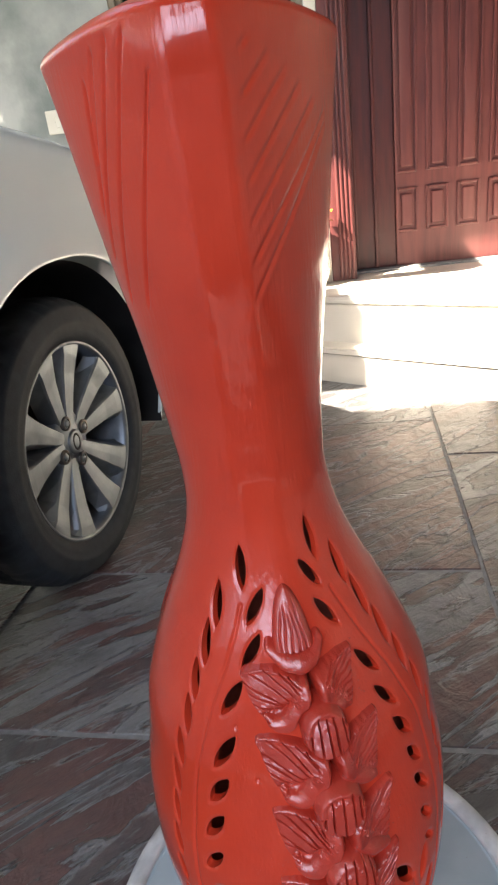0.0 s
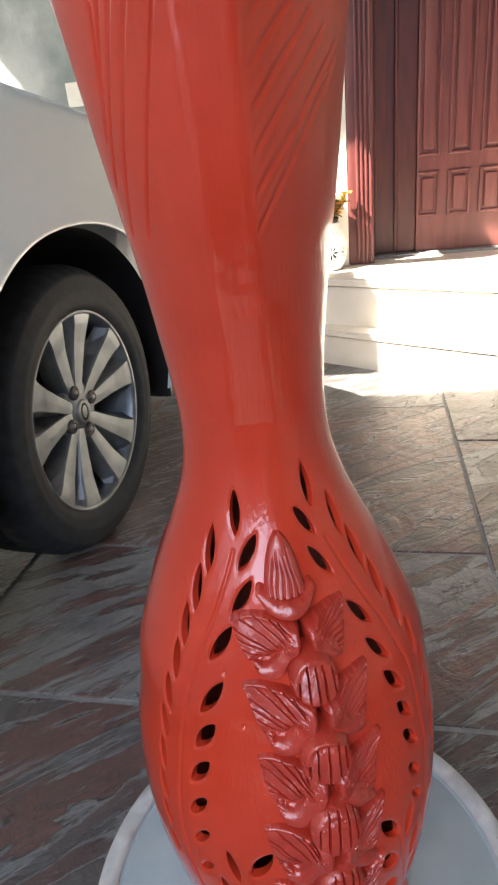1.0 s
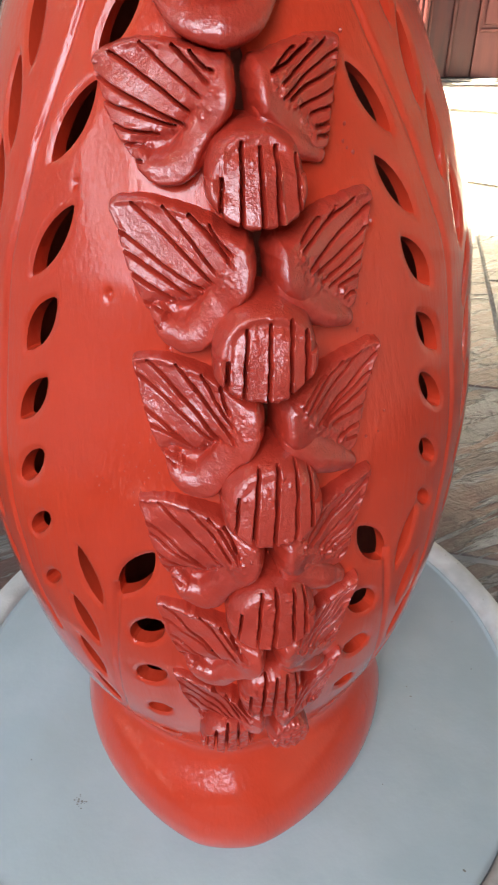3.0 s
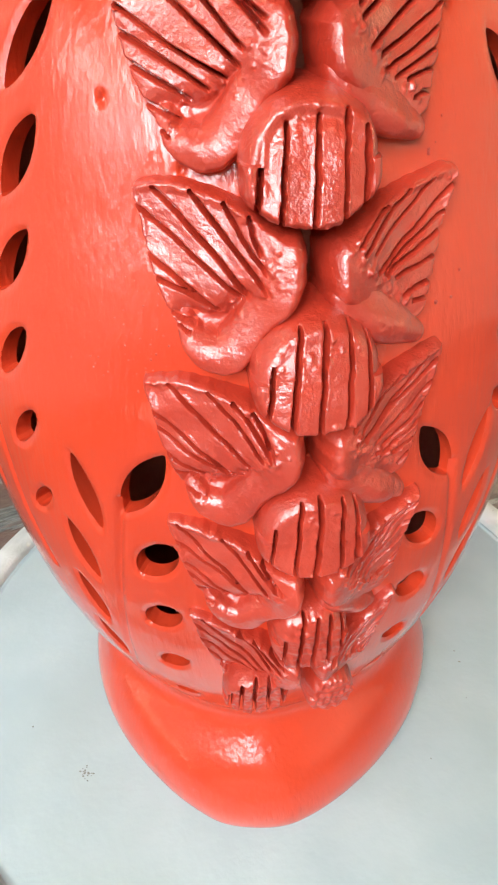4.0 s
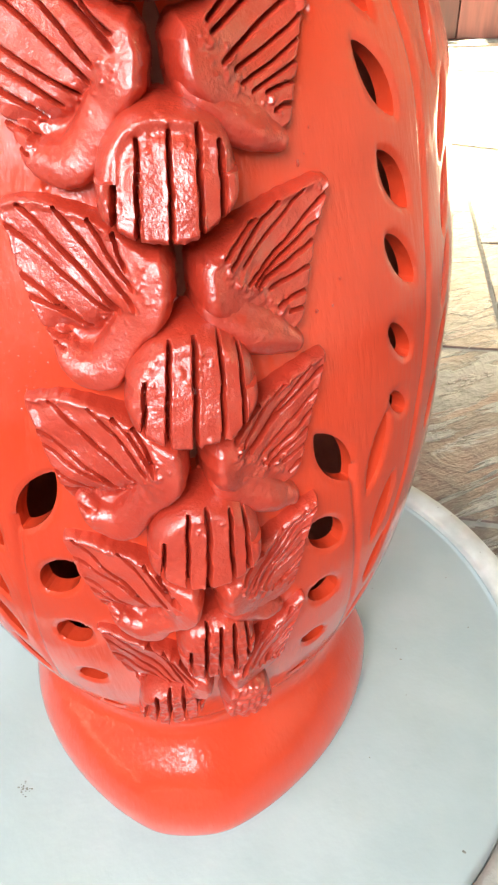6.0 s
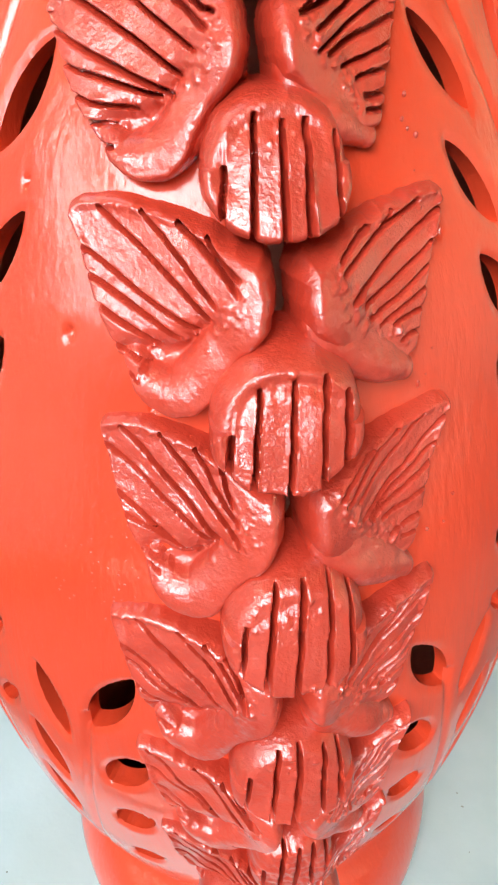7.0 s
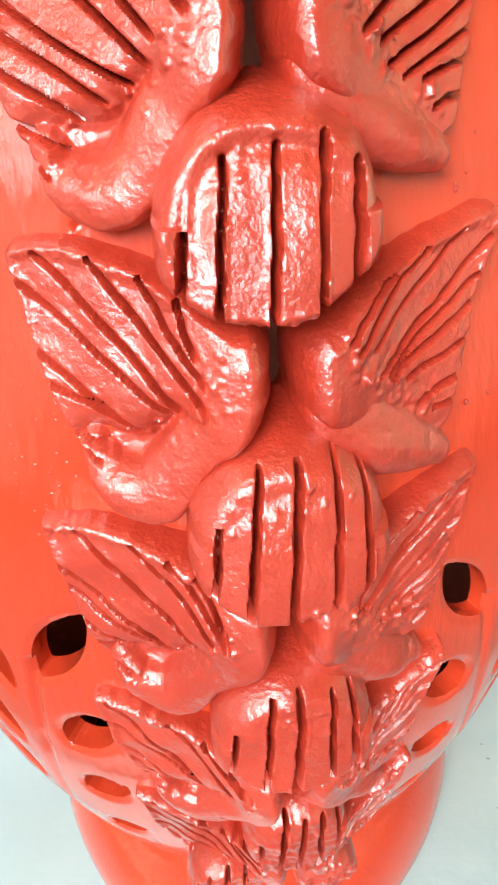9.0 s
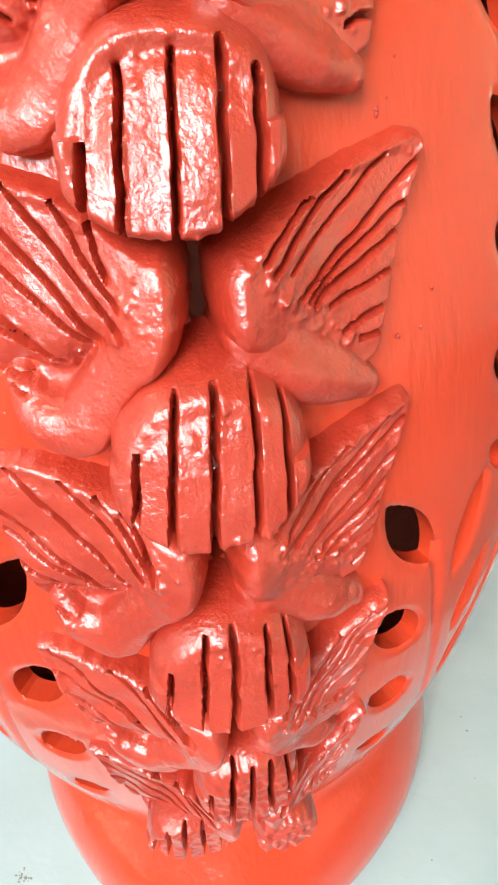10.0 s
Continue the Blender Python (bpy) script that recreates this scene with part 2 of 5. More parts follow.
    k.new(base, x.inputs["A"])
    k.new(fine, x.inputs["B"])
    k.new(x.outputs["Result"], b.inputs["Base Color"])
    rr = n.new("ShaderNodeMapRange")
    rr.inputs["To Min"].default_value, rr.inputs["To Max"].default_value = 0.20, 0.52
    k.new(mott, rr.inputs["Value"])
    k.new(rr.outputs["Result"], b.inputs["Roughness"])
    height = calc('ADD', fl, ramp(fr, (0.0, 0.0), (0.12, 1.0)))
    height = calc('MULTIPLY_ADD', mott, 1.2, height)
    b1, b2 = n.new("ShaderNodeBump"), n.new("ShaderNodeBump")
    b1.inputs["Distance"].default_value, b2.inputs["Distance"].default_value = 0.0075, 0.0024
    k.new(height, b1.inputs["Height"])
    k.new(fine, b2.inputs["Height"])
    k.new(b1.outputs["Normal"], b2.inputs["Normal"])
    k.new(b2.outputs["Normal"], b.inputs["Normal"])
    return mt


M_TILE = slate()
M_GROUT = material("grout", (0.20, 0.205, 0.20), (0.29, 0.29, 0.28), scale=60, rough=0.85, bump=0.0006, bump_scale=300)
M_STEP = material("step_plaster", (0.66, 0.62, 0.53), (0.76, 0.72, 0.63), scale=6, rough=0.75, bump=0.0008, bump_scale=120, stain=(0.58, 0.53, 0.44), stain_scale=3)
M_WALL = material("wall_plaster", (0.22, 0.245, 0.23), (0.39, 0.41, 0.38), scale=4.5, rough=0.85, bump=0.0012, bump_scale=80, stain=(0.14, 0.17, 0.155), stain_scale=3.0, detail=8.0)
M_TRIM = material("pale_trim", (0.62, 0.60, 0.52), (0.70, 0.68, 0.60), scale=10, rough=0.6, bump=0.0003, bump_scale=160)
M_FRAME = material("bronze_window_frame", (0.16, 0.13, 0.09), (0.22, 0.18, 0.12), scale=15, rough=0.45)
M_DOOR = material("red_brown_wood", (0.088, 0.021, 0.019), (0.140, 0.034, 0.030), scale=9, rough=0.45, spread=0.1, bump=0.0004, bump_scale=90, stretch=(6, 6, 0.6), stain=(0.155, 0.050, 0.043), stain_scale=2)
# the door wood again, darker: the recess's shade is put into its colour
M_DOOR_SHADE = material("door_wood_shaded", (0.050, 0.009, 0.008), (0.085, 0.016, 0.013), scale=9, rough=0.45, spread=0.1, bump=0.0004, bump_scale=90, stretch=(6, 6, 0.6))
M_CEIL = material("ceiling_boards", (0.20, 0.18, 0.15), (0.26, 0.235, 0.20), scale=4, rough=0.9)
M_GROUND = material("earth", (0.20, 0.18, 0.15), (0.28, 0.26, 0.22), scale=0.6, rough=0.95, bump=0.01, bump_scale=6)
M_POT = material("white_glazed_pot", (0.72, 0.71, 0.69), (0.78, 0.77, 0.75), scale=20, rough=0.35)
M_SOIL = material("dark_pot_rim", (0.02, 0.02, 0.022), (0.05, 0.048, 0.045), scale=60, rough=0.9)
M_LEAF_Y = material("yellow_leaves", (0.62, 0.26, 0.02), (0.74, 0.46, 0.04), scale=30, rough=0.5, per_object=0.2)
M_LEAF_G = material("green_leaves", (0.15, 0.17, 0.02), (0.42, 0.20, 0.04), scale=30, rough=0.5, per_object=0.3)
M_PLATE = material("cream_switch_plate", (0.62, 0.60, 0.50), (0.68, 0.66, 0.56), scale=10, rough=0.4)
M_GLASS = bpy.data.materials.new("green_reflective_glass")
t, b = nodes_of(M_GLASS)
b.inputs["Base Color"].default_value = (0.18, 0.55, 0.38, 1)
b.inputs["Roughness"].default_value = 0.01
b.inputs["IOR"].default_value = 1.75
b.inputs["Transmission Weight"].default_value = 1.0
b.inputs["Specular Tint"].default_value = (0.55, 1.0, 0.92, 1)
# near-black colour put in for the dark of the room and the wheel's inside
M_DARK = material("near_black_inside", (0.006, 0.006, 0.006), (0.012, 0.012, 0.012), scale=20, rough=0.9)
M_RUST = material("rusty_caliper", (0.22, 0.11, 0.05), (0.34, 0.19, 0.09), scale=60, rough=0.7, bump=0.0006, bump_scale=300)
M_TEAL = material("dark_green_painted_wall", (0.035, 0.060, 0.050), (0.050, 0.080, 0.066), scale=2, rough=0.8)
M_LAMP_SHEET = material("milky_lamp_sheet", (0.74, 0.76, 0.80), (0.80, 0.82, 0.84), scale=3, rough=0.5)
M_STEM = material("plant_stem", (0.10, 0.09, 0.03), (0.16, 0.12, 0.05), scale=40, rough=0.7)


# ---- the setting ----
def structure(name, data, mat, label, category):
    return tagged(part(name, data, mat, None), label, category, "", "structure")


WALL_Y, DOOR_Y, PORCH_Z, STEP_Z, ROOF_Z = 2.56, 2.72, 0.32, 0.14, 2.70
structure("ground", block(-400, -400, -0.30, 400, 400, -0.016), M_GROUND, "bare earth ground reaching out to the horizon", "ground")
structure("floor_bed", block(-3.6, -1.36, -0.2, 3.0, 2.5, -0.0032), M_GROUT, "grey mortar bed under the stone floor tiles", "floor")
# unseen ground, coloured dark so that the vase reflects no bright floor
structure("drive", block(-3.6, -5.6, -0.2, 3.0, -1.362, -0.010), M_TYRE, "unseen dark ground, added to keep the vase's reflections dark", "drive")
bm = bmesh.new()
box(bm, -6.0, WALL_Y, -0.2, -0.70, WALL_Y + 0.2, 3.2)
box(bm, -0.70, WALL_Y, -0.2, 0.052, WALL_Y + 0.2, 0.62)
box(bm, -0.70, WALL_Y, 2.0, 0.052, WALL_Y + 0.2, 3.2)
box(bm, 0.052, WALL_Y, -0.2, 0.10, WALL_Y + 0.2, 3.2)
box(bm, 0.10, WALL_Y, 2.42, 1.62, WALL_Y + 0.2, 3.2)
box(bm, 1.62, WALL_Y, -0.2, 6.0, WALL_Y + 0.2, 3.2)
structure("wall_north", bm, M_WALL, "grey plastered house wall with damp stains", "wall")
# unseen wall, added to close the side; cream so that it bounces light
structure("wall_east", block(3.0, -3.0, -0.2, 3.2, WALL_Y, 3.2), M_STEP, "unseen cream plastered side wall, added to bounce light", "wall")
structure("wall_inner", block(-3.0, 5.5, -0.2, 3.0, 5.7, 3.2), M_WALL, "plain back wall inside the house", "wall")
bm = bmesh.new()
SX0, SX1, SY0, SY1 = -1.25, 0.30, -2.58, -1.15          # roof hole for the added overhead lamp
EX, RX0, RY0, GX0, GX1, GY0, GY1 = 3.2, -3.0, -2.60, -2.15, 0.05, 0.50, 1.70   # roof edges, and the open gap before the porch
# unseen strips and slots, placed to shape the sun patches on porch and wall
for x0, y0, x1, y1 in ((RX0, RY0, EX, SY0), (RX0, SY0, SX0, SY1), (SX1, SY0, EX, SY1), (RX0, SY1, EX, GY0), (RX0, GY0, GX0, GY1), (GX1, GY0, EX, GY1), (-2.34, GY1, 3.2, 2.05), (RX0, GY1, -2.34, 1.80), (RX0, 1.80, -2.9, 2.05), (RX0, 2.05, 3.2, 5.7), (GX0, 1.42, -1.56, GY1), (-1.56, 1.42, -1.19, 1.48), (-1.19, 1.42, -1.03, GY1), (GX0, 0.80, -1.75, 0.97), (GX0, 0.97, -1.63, 1.10), (GX0, 1.10, -1.67, 1.27)):
    box(bm, x0, y0, ROOF_Z, x1, y1, ROOF_Z + 0.15)
structure("ceiling", bm, M_CEIL, "dull brown carport ceiling, unseen, with pieces added to shape the sunlight", "ceiling")
structure("fascia", block(RX0, RY0 - 0.06, 2.12, 0.848, RY0 - 0.002, ROOF_Z + 0.15), M_CEIL, "pale board along the carport roof edge", "trim")
# unseen wall beside the open front, added to block sky light from the right
structure("wall_front", block(0.85, RY0 - 0.06, -0.2, 3.0, RY0, ROOF_Z - 0.002), M_WALL, "unseen grey plastered wall, added to block light from the right", "wall")
# area lamp added in place of the sky light through the open front
lamp = new("open_front_sky_lamp", bpy.data.lights.new("open_front_sky_lamp", 'AREA'))
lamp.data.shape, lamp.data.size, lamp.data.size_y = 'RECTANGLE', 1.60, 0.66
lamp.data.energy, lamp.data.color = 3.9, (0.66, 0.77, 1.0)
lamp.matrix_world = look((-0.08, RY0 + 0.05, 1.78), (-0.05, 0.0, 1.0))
# unseen beam, added to keep the overhead lamp out of the window's reflection
structure("beam", block(RX0, SY1 + 0.04, 1.93, 3.0, SY1 + 0.14, ROOF_Z - 0.002), M_CEIL, "unseen beam, added to hide the overhead lamp from the window", "beam")
# unseen milky sheet sloping to the front edge, with a lamp below, added as overhead light
SLOPE = 19.6
MID_SKY = Vector(((SX0 + SX1) / 2, (SY0 + SY1) / 2, 2.44))
sheet = structure("skylight_1", block((SX0 - SX1) / 2, -0.755, 0.0, (SX1 - SX0) / 2, 0.755, 0.006), M_LAMP_SHEET, "unseen milky sloping sheet, added above the overhead lamp", "skylight")
sheet.matrix_world = pose(*MID_SKY, SLOPE)
lamp = new("overhead_added_lamp", bpy.data.lights.new("overhead_added_lamp", 'AREA'))
lamp.data.shape, lamp.data.size, lamp.data.size_y = 'RECTANGLE', SX1 - SX0 - 0.04, 1.46
lamp.data.energy, lamp.data.color = 5.7, (0.68, 0.79, 1.0)
lamp.matrix_world = pose(MID_SKY.x, MID_SKY.y + 0.008, MID_SKY.z - 0.03, SLOPE)
# porch and step run askew to the wall
def slanted(x0, y0, x1, y1, back, z0, z1, over=0.0):
    bm = bmesh.new()
    pts = [(x0, y0), (x1, y1), (x1, back), (x0, back)]
    lo = [bm.verts.new((x, y, z0)) for x, y in pts]
    hi = [bm.verts.new((x, y, z1)) for x, y in pts]
    bm.faces.new(hi)
    bm.faces.new(lo[::-1])
    for i in range(4):
        j = (i + 1) % 4
        bm.faces.new((lo[i], lo[j], hi[j], hi[i]))
    bmesh.ops.bevel(bm, geom=[e for e in bm.edges if all(abs(v.co.z - z1) < 1e-6 for v in e.verts)], offset=0.006, segments=2, affect='EDGES')
    return bm
structure("porch_floor", slanted(-2.6, 3.786, 2.6, 0.708, 4.2, -0.1, PORCH_Z - 0.022), M_STEP, "cream plastered raised porch before the front door", "porch")
structure("porch_edge", slanted(-2.6, 3.776, 2.6, 0.698, 4.2, PORCH_Z - 0.022, PORCH_Z), M_STEP, "pale rounded slab on top of the porch", "porch")
structure("step_riser", slanted(-2.6, 3.896, 2.6, 0.422, 4.2, -0.1, STEP_Z - 0.022), M_STEP, "cream plastered step below the porch", "step")
structure("step_edge", slanted(-2.6, 3.886, 2.6, 0.412, 4.2, STEP_Z - 0.022, STEP_Z), M_STEP, "pale rounded slab on top of the step", "step")
# unseen yard wall, coloured dark to keep low reflections on the vase dark
structure("wall_south", block(-3.4, -3.6, -0.2, 3.2, -3.45, 1.90), M_TEAL, "unseen dark green yard wall, darkened for the vase's reflections", "wall")


# slate floor tiles, each a piece of its own, slightly uneven
def lay_tiles():
    floor = tagged(new("floor"), "floor of grey and rust slate tiles with pale joints", "floor", "", "structure")
    unit, gap = 0.42, 0.0065
    rng = random.Random(4)
    turn = pose(0.329, 0.826, 0, 0, 0, -3.4)
    # columns of long slabs, each with its own cross joints
    columns = ((-9.3, -7.0, (-5.1, -3.1, -1.2, 0.8, 2.7, 3.9)), (-7.0, -4.7, (-5.1, -4.1, -2.2, -0.2, 1.8, 3.9)), (-4.7, -2.35, (-5.1, -3.4, -1.6, 0.3, 2.3, 3.9)), (-2.35, 0.0, (-5.1, -3.0, -1.06, -0.02, 1.93, 3.9)), (0.0, 2.2, (-5.1, -4.4, -2.5, -0.62, 1.3, 3.2, 3.9)), (2.2, 4.4, (-5.1, -3.2, -1.3, 0.6, 2.5, 3.9)), (4.4, 6.2, (-5.1, -4.0, -2.1, -0.2, 1.8, 3.9)))
    for u0, u1, joints in columns:
        for v0, v1 in zip(joints, joints[1:]):
            w, h = (u1 - u0) * unit - gap, (v1 - v0) * unit - gap
            slab = part("tile", block(-w / 2, -h / 2, -0.012, w / 2, h / 2, 0.0, 0.0025, 1), M_TILE, floor)
            slab.matrix_world = turn @ pose((u0 + u1) / 2 * unit, (v0 + v1) / 2 * unit, -0.0005 - 0.0014 * rng.random(), rng.uniform(-.05, .05), rng.uniform(-.05, .05), rng.uniform(-.08, .08))




# ---- the red vase ----
TABLE_Z = 0.222
VASE_TOP = 0.866
VZ = (.222, .229, .236, .243, .250, .257, .263, .269, .277, .287, .312, .340, .370, .400, .430, .460, .490, .510, .530, .550, .570, .590, .610, .630, .660, .690, .720, .750, .780, .810, .840, .866)
VR = (.0845, .0874, .0878, .0866, .0842, .0808, .0772, .0748, .0750, .0779, .0870, .0950, .1010, .1035, .1035, .0995, .0953, .0880, .0797, .0705, .0608, .0527, .0472, .0452, .0470, .0507, .0551, .0605, .0655, .0700, .0745, .0790)
CZ = (.222, .30, .345, .405, .44, .484, .56, .60, .866)
CY = (.0215, .028, .036, .046, .053, .062, .068, .072, .098)
VP = ((.222, 1.58), (.265, 1.60), (.295, 1.85), (.33, 2.0), (.55, 2.0), (.61, 1.75), (.68, 1.5), (.76, 1.35), (.866, 1.22))
AZ0 = radians(-81)


def smooth_curve(zs, rs, z):
    """Cubic through the knots of a profile."""
    zs, rs = np.array(zs), np.array(rs)
    m = np.gradient(rs, zs)
    i = np.clip(np.searchsorted(zs, z) - 1, 0, len(zs) - 2)
    h = zs[i + 1] - zs[i]
    u = np.clip((z - zs[i]) / h, 0, 1)
    return (2 * u**3 - 3 * u**2 + 1) * rs[i] + (u**3 - 2 * u**2 + u) * h * m[i] + (3 * u**2 - 2 * u**3) * rs[i + 1] + (u**3 - u**2) * h * m[i + 1]


def vase_place(phi, z, out=0.0):
    """A place on the vase: phi from the front corner, height z, out metres off the skin."""
    phi, z = np.asarray(phi, float), np.asarray(z, float)
    r = smooth_curve(VZ, VR, z)
    p = np.interp(z, [a for a, _ in VP], [b for _, b in VP])
    q = r * (np.abs(np.cos(phi)) ** p + np.abs(np.sin(phi)) ** p) ** (-1 / p)
    # the corners of the neck and the mouth are flattened
    near = np.clip((phi + math.pi / 2) % math.pi - math.pi / 2, -1.4, 1.4)
    flat = r * np.interp(z, (0.25, 0.285, 0.58, 0.64, 0.84, VASE_TOP), (0.980, 1.10, 1.10, 0.955, 0.915, 0.935)) / np.cos(near)
    k = 0.0025
    d = np.clip(0.5 + 0.5 * (flat - q) / k, 0, 1)
    r = flat * (1 - d) + q * d - k * d * (1 - d) + out
    cx, cy = np.interp(z, (.22, .40, .48, .60, .68, .87), (-.0029, -.0089, -.0100, -.0138, -.0180, -.0246)), smooth_curve(CZ, CY, z)
    a = AZ0 + phi
    return np.stack([cx + r * np.cos(a), cy + r * np.sin(a), z], -1)


def ripple(a, b, seed, size):
    """Smooth unevenness of hand-made clay, about -1 to 1; size: metres across a lump."""
    rng = np.random.default_rng(seed)
    out = 0.0
    for _ in range(7):
        t, f, o = rng.uniform(0, math.pi), rng.uniform(0.6, 1.6) * 2 * math.pi / size, rng.uniform(0, 6.3)
        out = out + np.sin((a * math.cos(t) + b * math.sin(t)) * f + o)
    return out / 3.5


FLOWERS = ((8.4, .5350), (9.6, .4960), (10.4, .4560), (10.4, .4165), (10.8, .3750))       # middle and height of each cleft
MID_UP, MID_LOW, COLUMN = 6.5, 10.0, 10.0     # degrees from the front corner: middle of the branches and of the flowers


def stem_offset(z):
    return np.interp(z, (.350, .375, .408, .436, .463, .490, .520, .545, .574, .600), (45, 47.5, 49, 48.5, 47.5, 44.5, 40, 33.5, 27.0, 22.0))


def low_stem_offset(z):
    return np.interp(z, (.290, .321, .352, .374, .392), (42, 36, 32, 29, 27))


def pierced_leaves():
    """The pierced openings: phi in degrees, z, half length, half width, lean (degrees, top towards +phi)."""
    rows = []
    for side in (-1, 1):
        tall = (.571, .549, .525, .496, .473, .450, .428, .407, .384) if side < 0 else (.583, .562, .529, .507, .486, .464, .445, .424, .405)
        for i, z in enumerate(tall):           # on the inner side of each long branch
            gap = (8.5, 10.5, 7.5, 9.5, 9.5, 8.5, 8.0, 8.5, 7.5)[i]
            half = (.0135, .0135, .0135, .0128, .0115, .0105, .0095, .0080, .0065)[i]
            half *= ((0.70, 0.72, 0.80, 0.82, 0.90, 0.95, 1, 1, 1) if side > 0 else (0.82, 0.82, 0.88, 0.95, 1, 1, 1, 1, 1))[i]
            rows.append((MID_UP + side * (stem_offset(z) - gap), z, half, 0.30 * half + 0.0006 * (i > 3), -side * (30 + 2.0 * i)))
        for i in range(11):                    # on the outer side
            z = (0.591 if side < 0 else 0.600) - 0.0208 * i
            half = (.0125, .0125, .0125, .0120, .0115, .0110, .0105, .0100, .0095, .0085, .0075)[i]
            gap = (3.5, 14.5, 13.8, 12.0, 10.0, 9.5, 9.8, 9.5, 9.0, 9.0, 8.5)[i]
            rows.append((MID_UP + side * (stem_offset(z) + gap), z, half, 0.27 * half, side * (2 + 1.5 * i)))
        for i in range(5):                     # low sprigs beside the flowers
            z = 0.399 - 0.0252 * i
            half = (.0122, .0086, .0070, .0058, .0048)[i]
            rows.append((MID_LOW + side * (low_stem_offset(z) - (4.0, 6.5, 8.5, 11.0, 15.0)[i]), z, half, (.0046, .0052, .0050, .0036, .0030)[i], -side * (36 + 10 * i)))
        for i in range(4):
            z = 0.393 - 0.0235 * i
            rows.append((MID_LOW + side * (low_stem_offset(z) + (6.0, 7.5, 7.0, 5.0)[i]), z, (.0120, .0115, .0110, .0100)[i], .0030, side * 14))
    for mid, zc in FLOWERS:                    # the dark clefts between the lobes of the flowers go through
        rows.append((mid + 0.15, zc - 0.0005, .0085, .0024, 0))
    return rows


def cut_lines():
    """Carved lines: (phi0, z0, phi1, z1) in degrees and metres, on the two faces of the mouth that the front corner parts."""
    rows = [(-58, .846, -68, .806), (-47, .856, -74, .786), (-36, .858, -78, .764), (-26, .858, -76, .740), (-17, .842, -58, .738)]
    for i in range(7):
        z = 0.842 - 0.0172 * i
        rows.append((16 - 0.4 * i, z, min(78, 24 + 11 * i), min(0.857, z + 0.008 + 0.012 * i)))
    return rows


def shell(name, outer, inner, keep, mat):
    """A wall between two wrapped grids, open where keep is false, with square-cut edges."""
    h, w = outer.shape[:2]
    idx = np.arange(h * w).reshape(h, w)
    nxt = np.roll(idx, -1, 1)
    quads = np.stack([idx[:-1], nxt[:-1], nxt[1:], idx[1:]], -1)[keep]
    cuts = []
    below, above = np.vstack([np.zeros((1, w), bool), keep[:-1]]), np.vstack([keep[1:], np.zeros((1, w), bool)])
    for gone, a, b in ((keep & ~below, nxt[:-1], idx[:-1]), (keep & ~above, idx[1:], nxt[1:]), (keep & ~np.roll(keep, 1, 1), idx[:-1], idx[1:]), (keep & ~np.roll(keep, -1, 1), nxt[1:], nxt[:-1])):
        cuts.append(np.stack([a[gone], b[gone]], -1))
    cuts = np.concatenate(cuts)
    n = h * w
    rim, back = np.unique(cuts, return_inverse=True)
    back = back.reshape(cuts.shape)
    o, i = outer.reshape(-1, 3), inner.reshape(-1, 3)
    verts = np.concatenate([o, i, o[rim], i[rim]])
    sides = np.stack([back[:, 0], back[:, 1], back[:, 1] + len(rim), back[:, 0] + len(rim)], -1) + 2 * n
    faces = np.concatenate([quads, quads[:, ::-1] + n, sides])
    used = np.unique(faces)
    new_id = np.full(len(verts), -1)
    new_id[used] = np.arange(len(used))
    me = mesh_of(name, verts[used].tolist(), new_id[faces].tolist(), mat)
    me.polygons.foreach_set("use_smooth", np.arange(len(faces)) < 2 * len(quads))
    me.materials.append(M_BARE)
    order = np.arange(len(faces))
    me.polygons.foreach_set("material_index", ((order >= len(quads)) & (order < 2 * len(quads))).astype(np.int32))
    return me


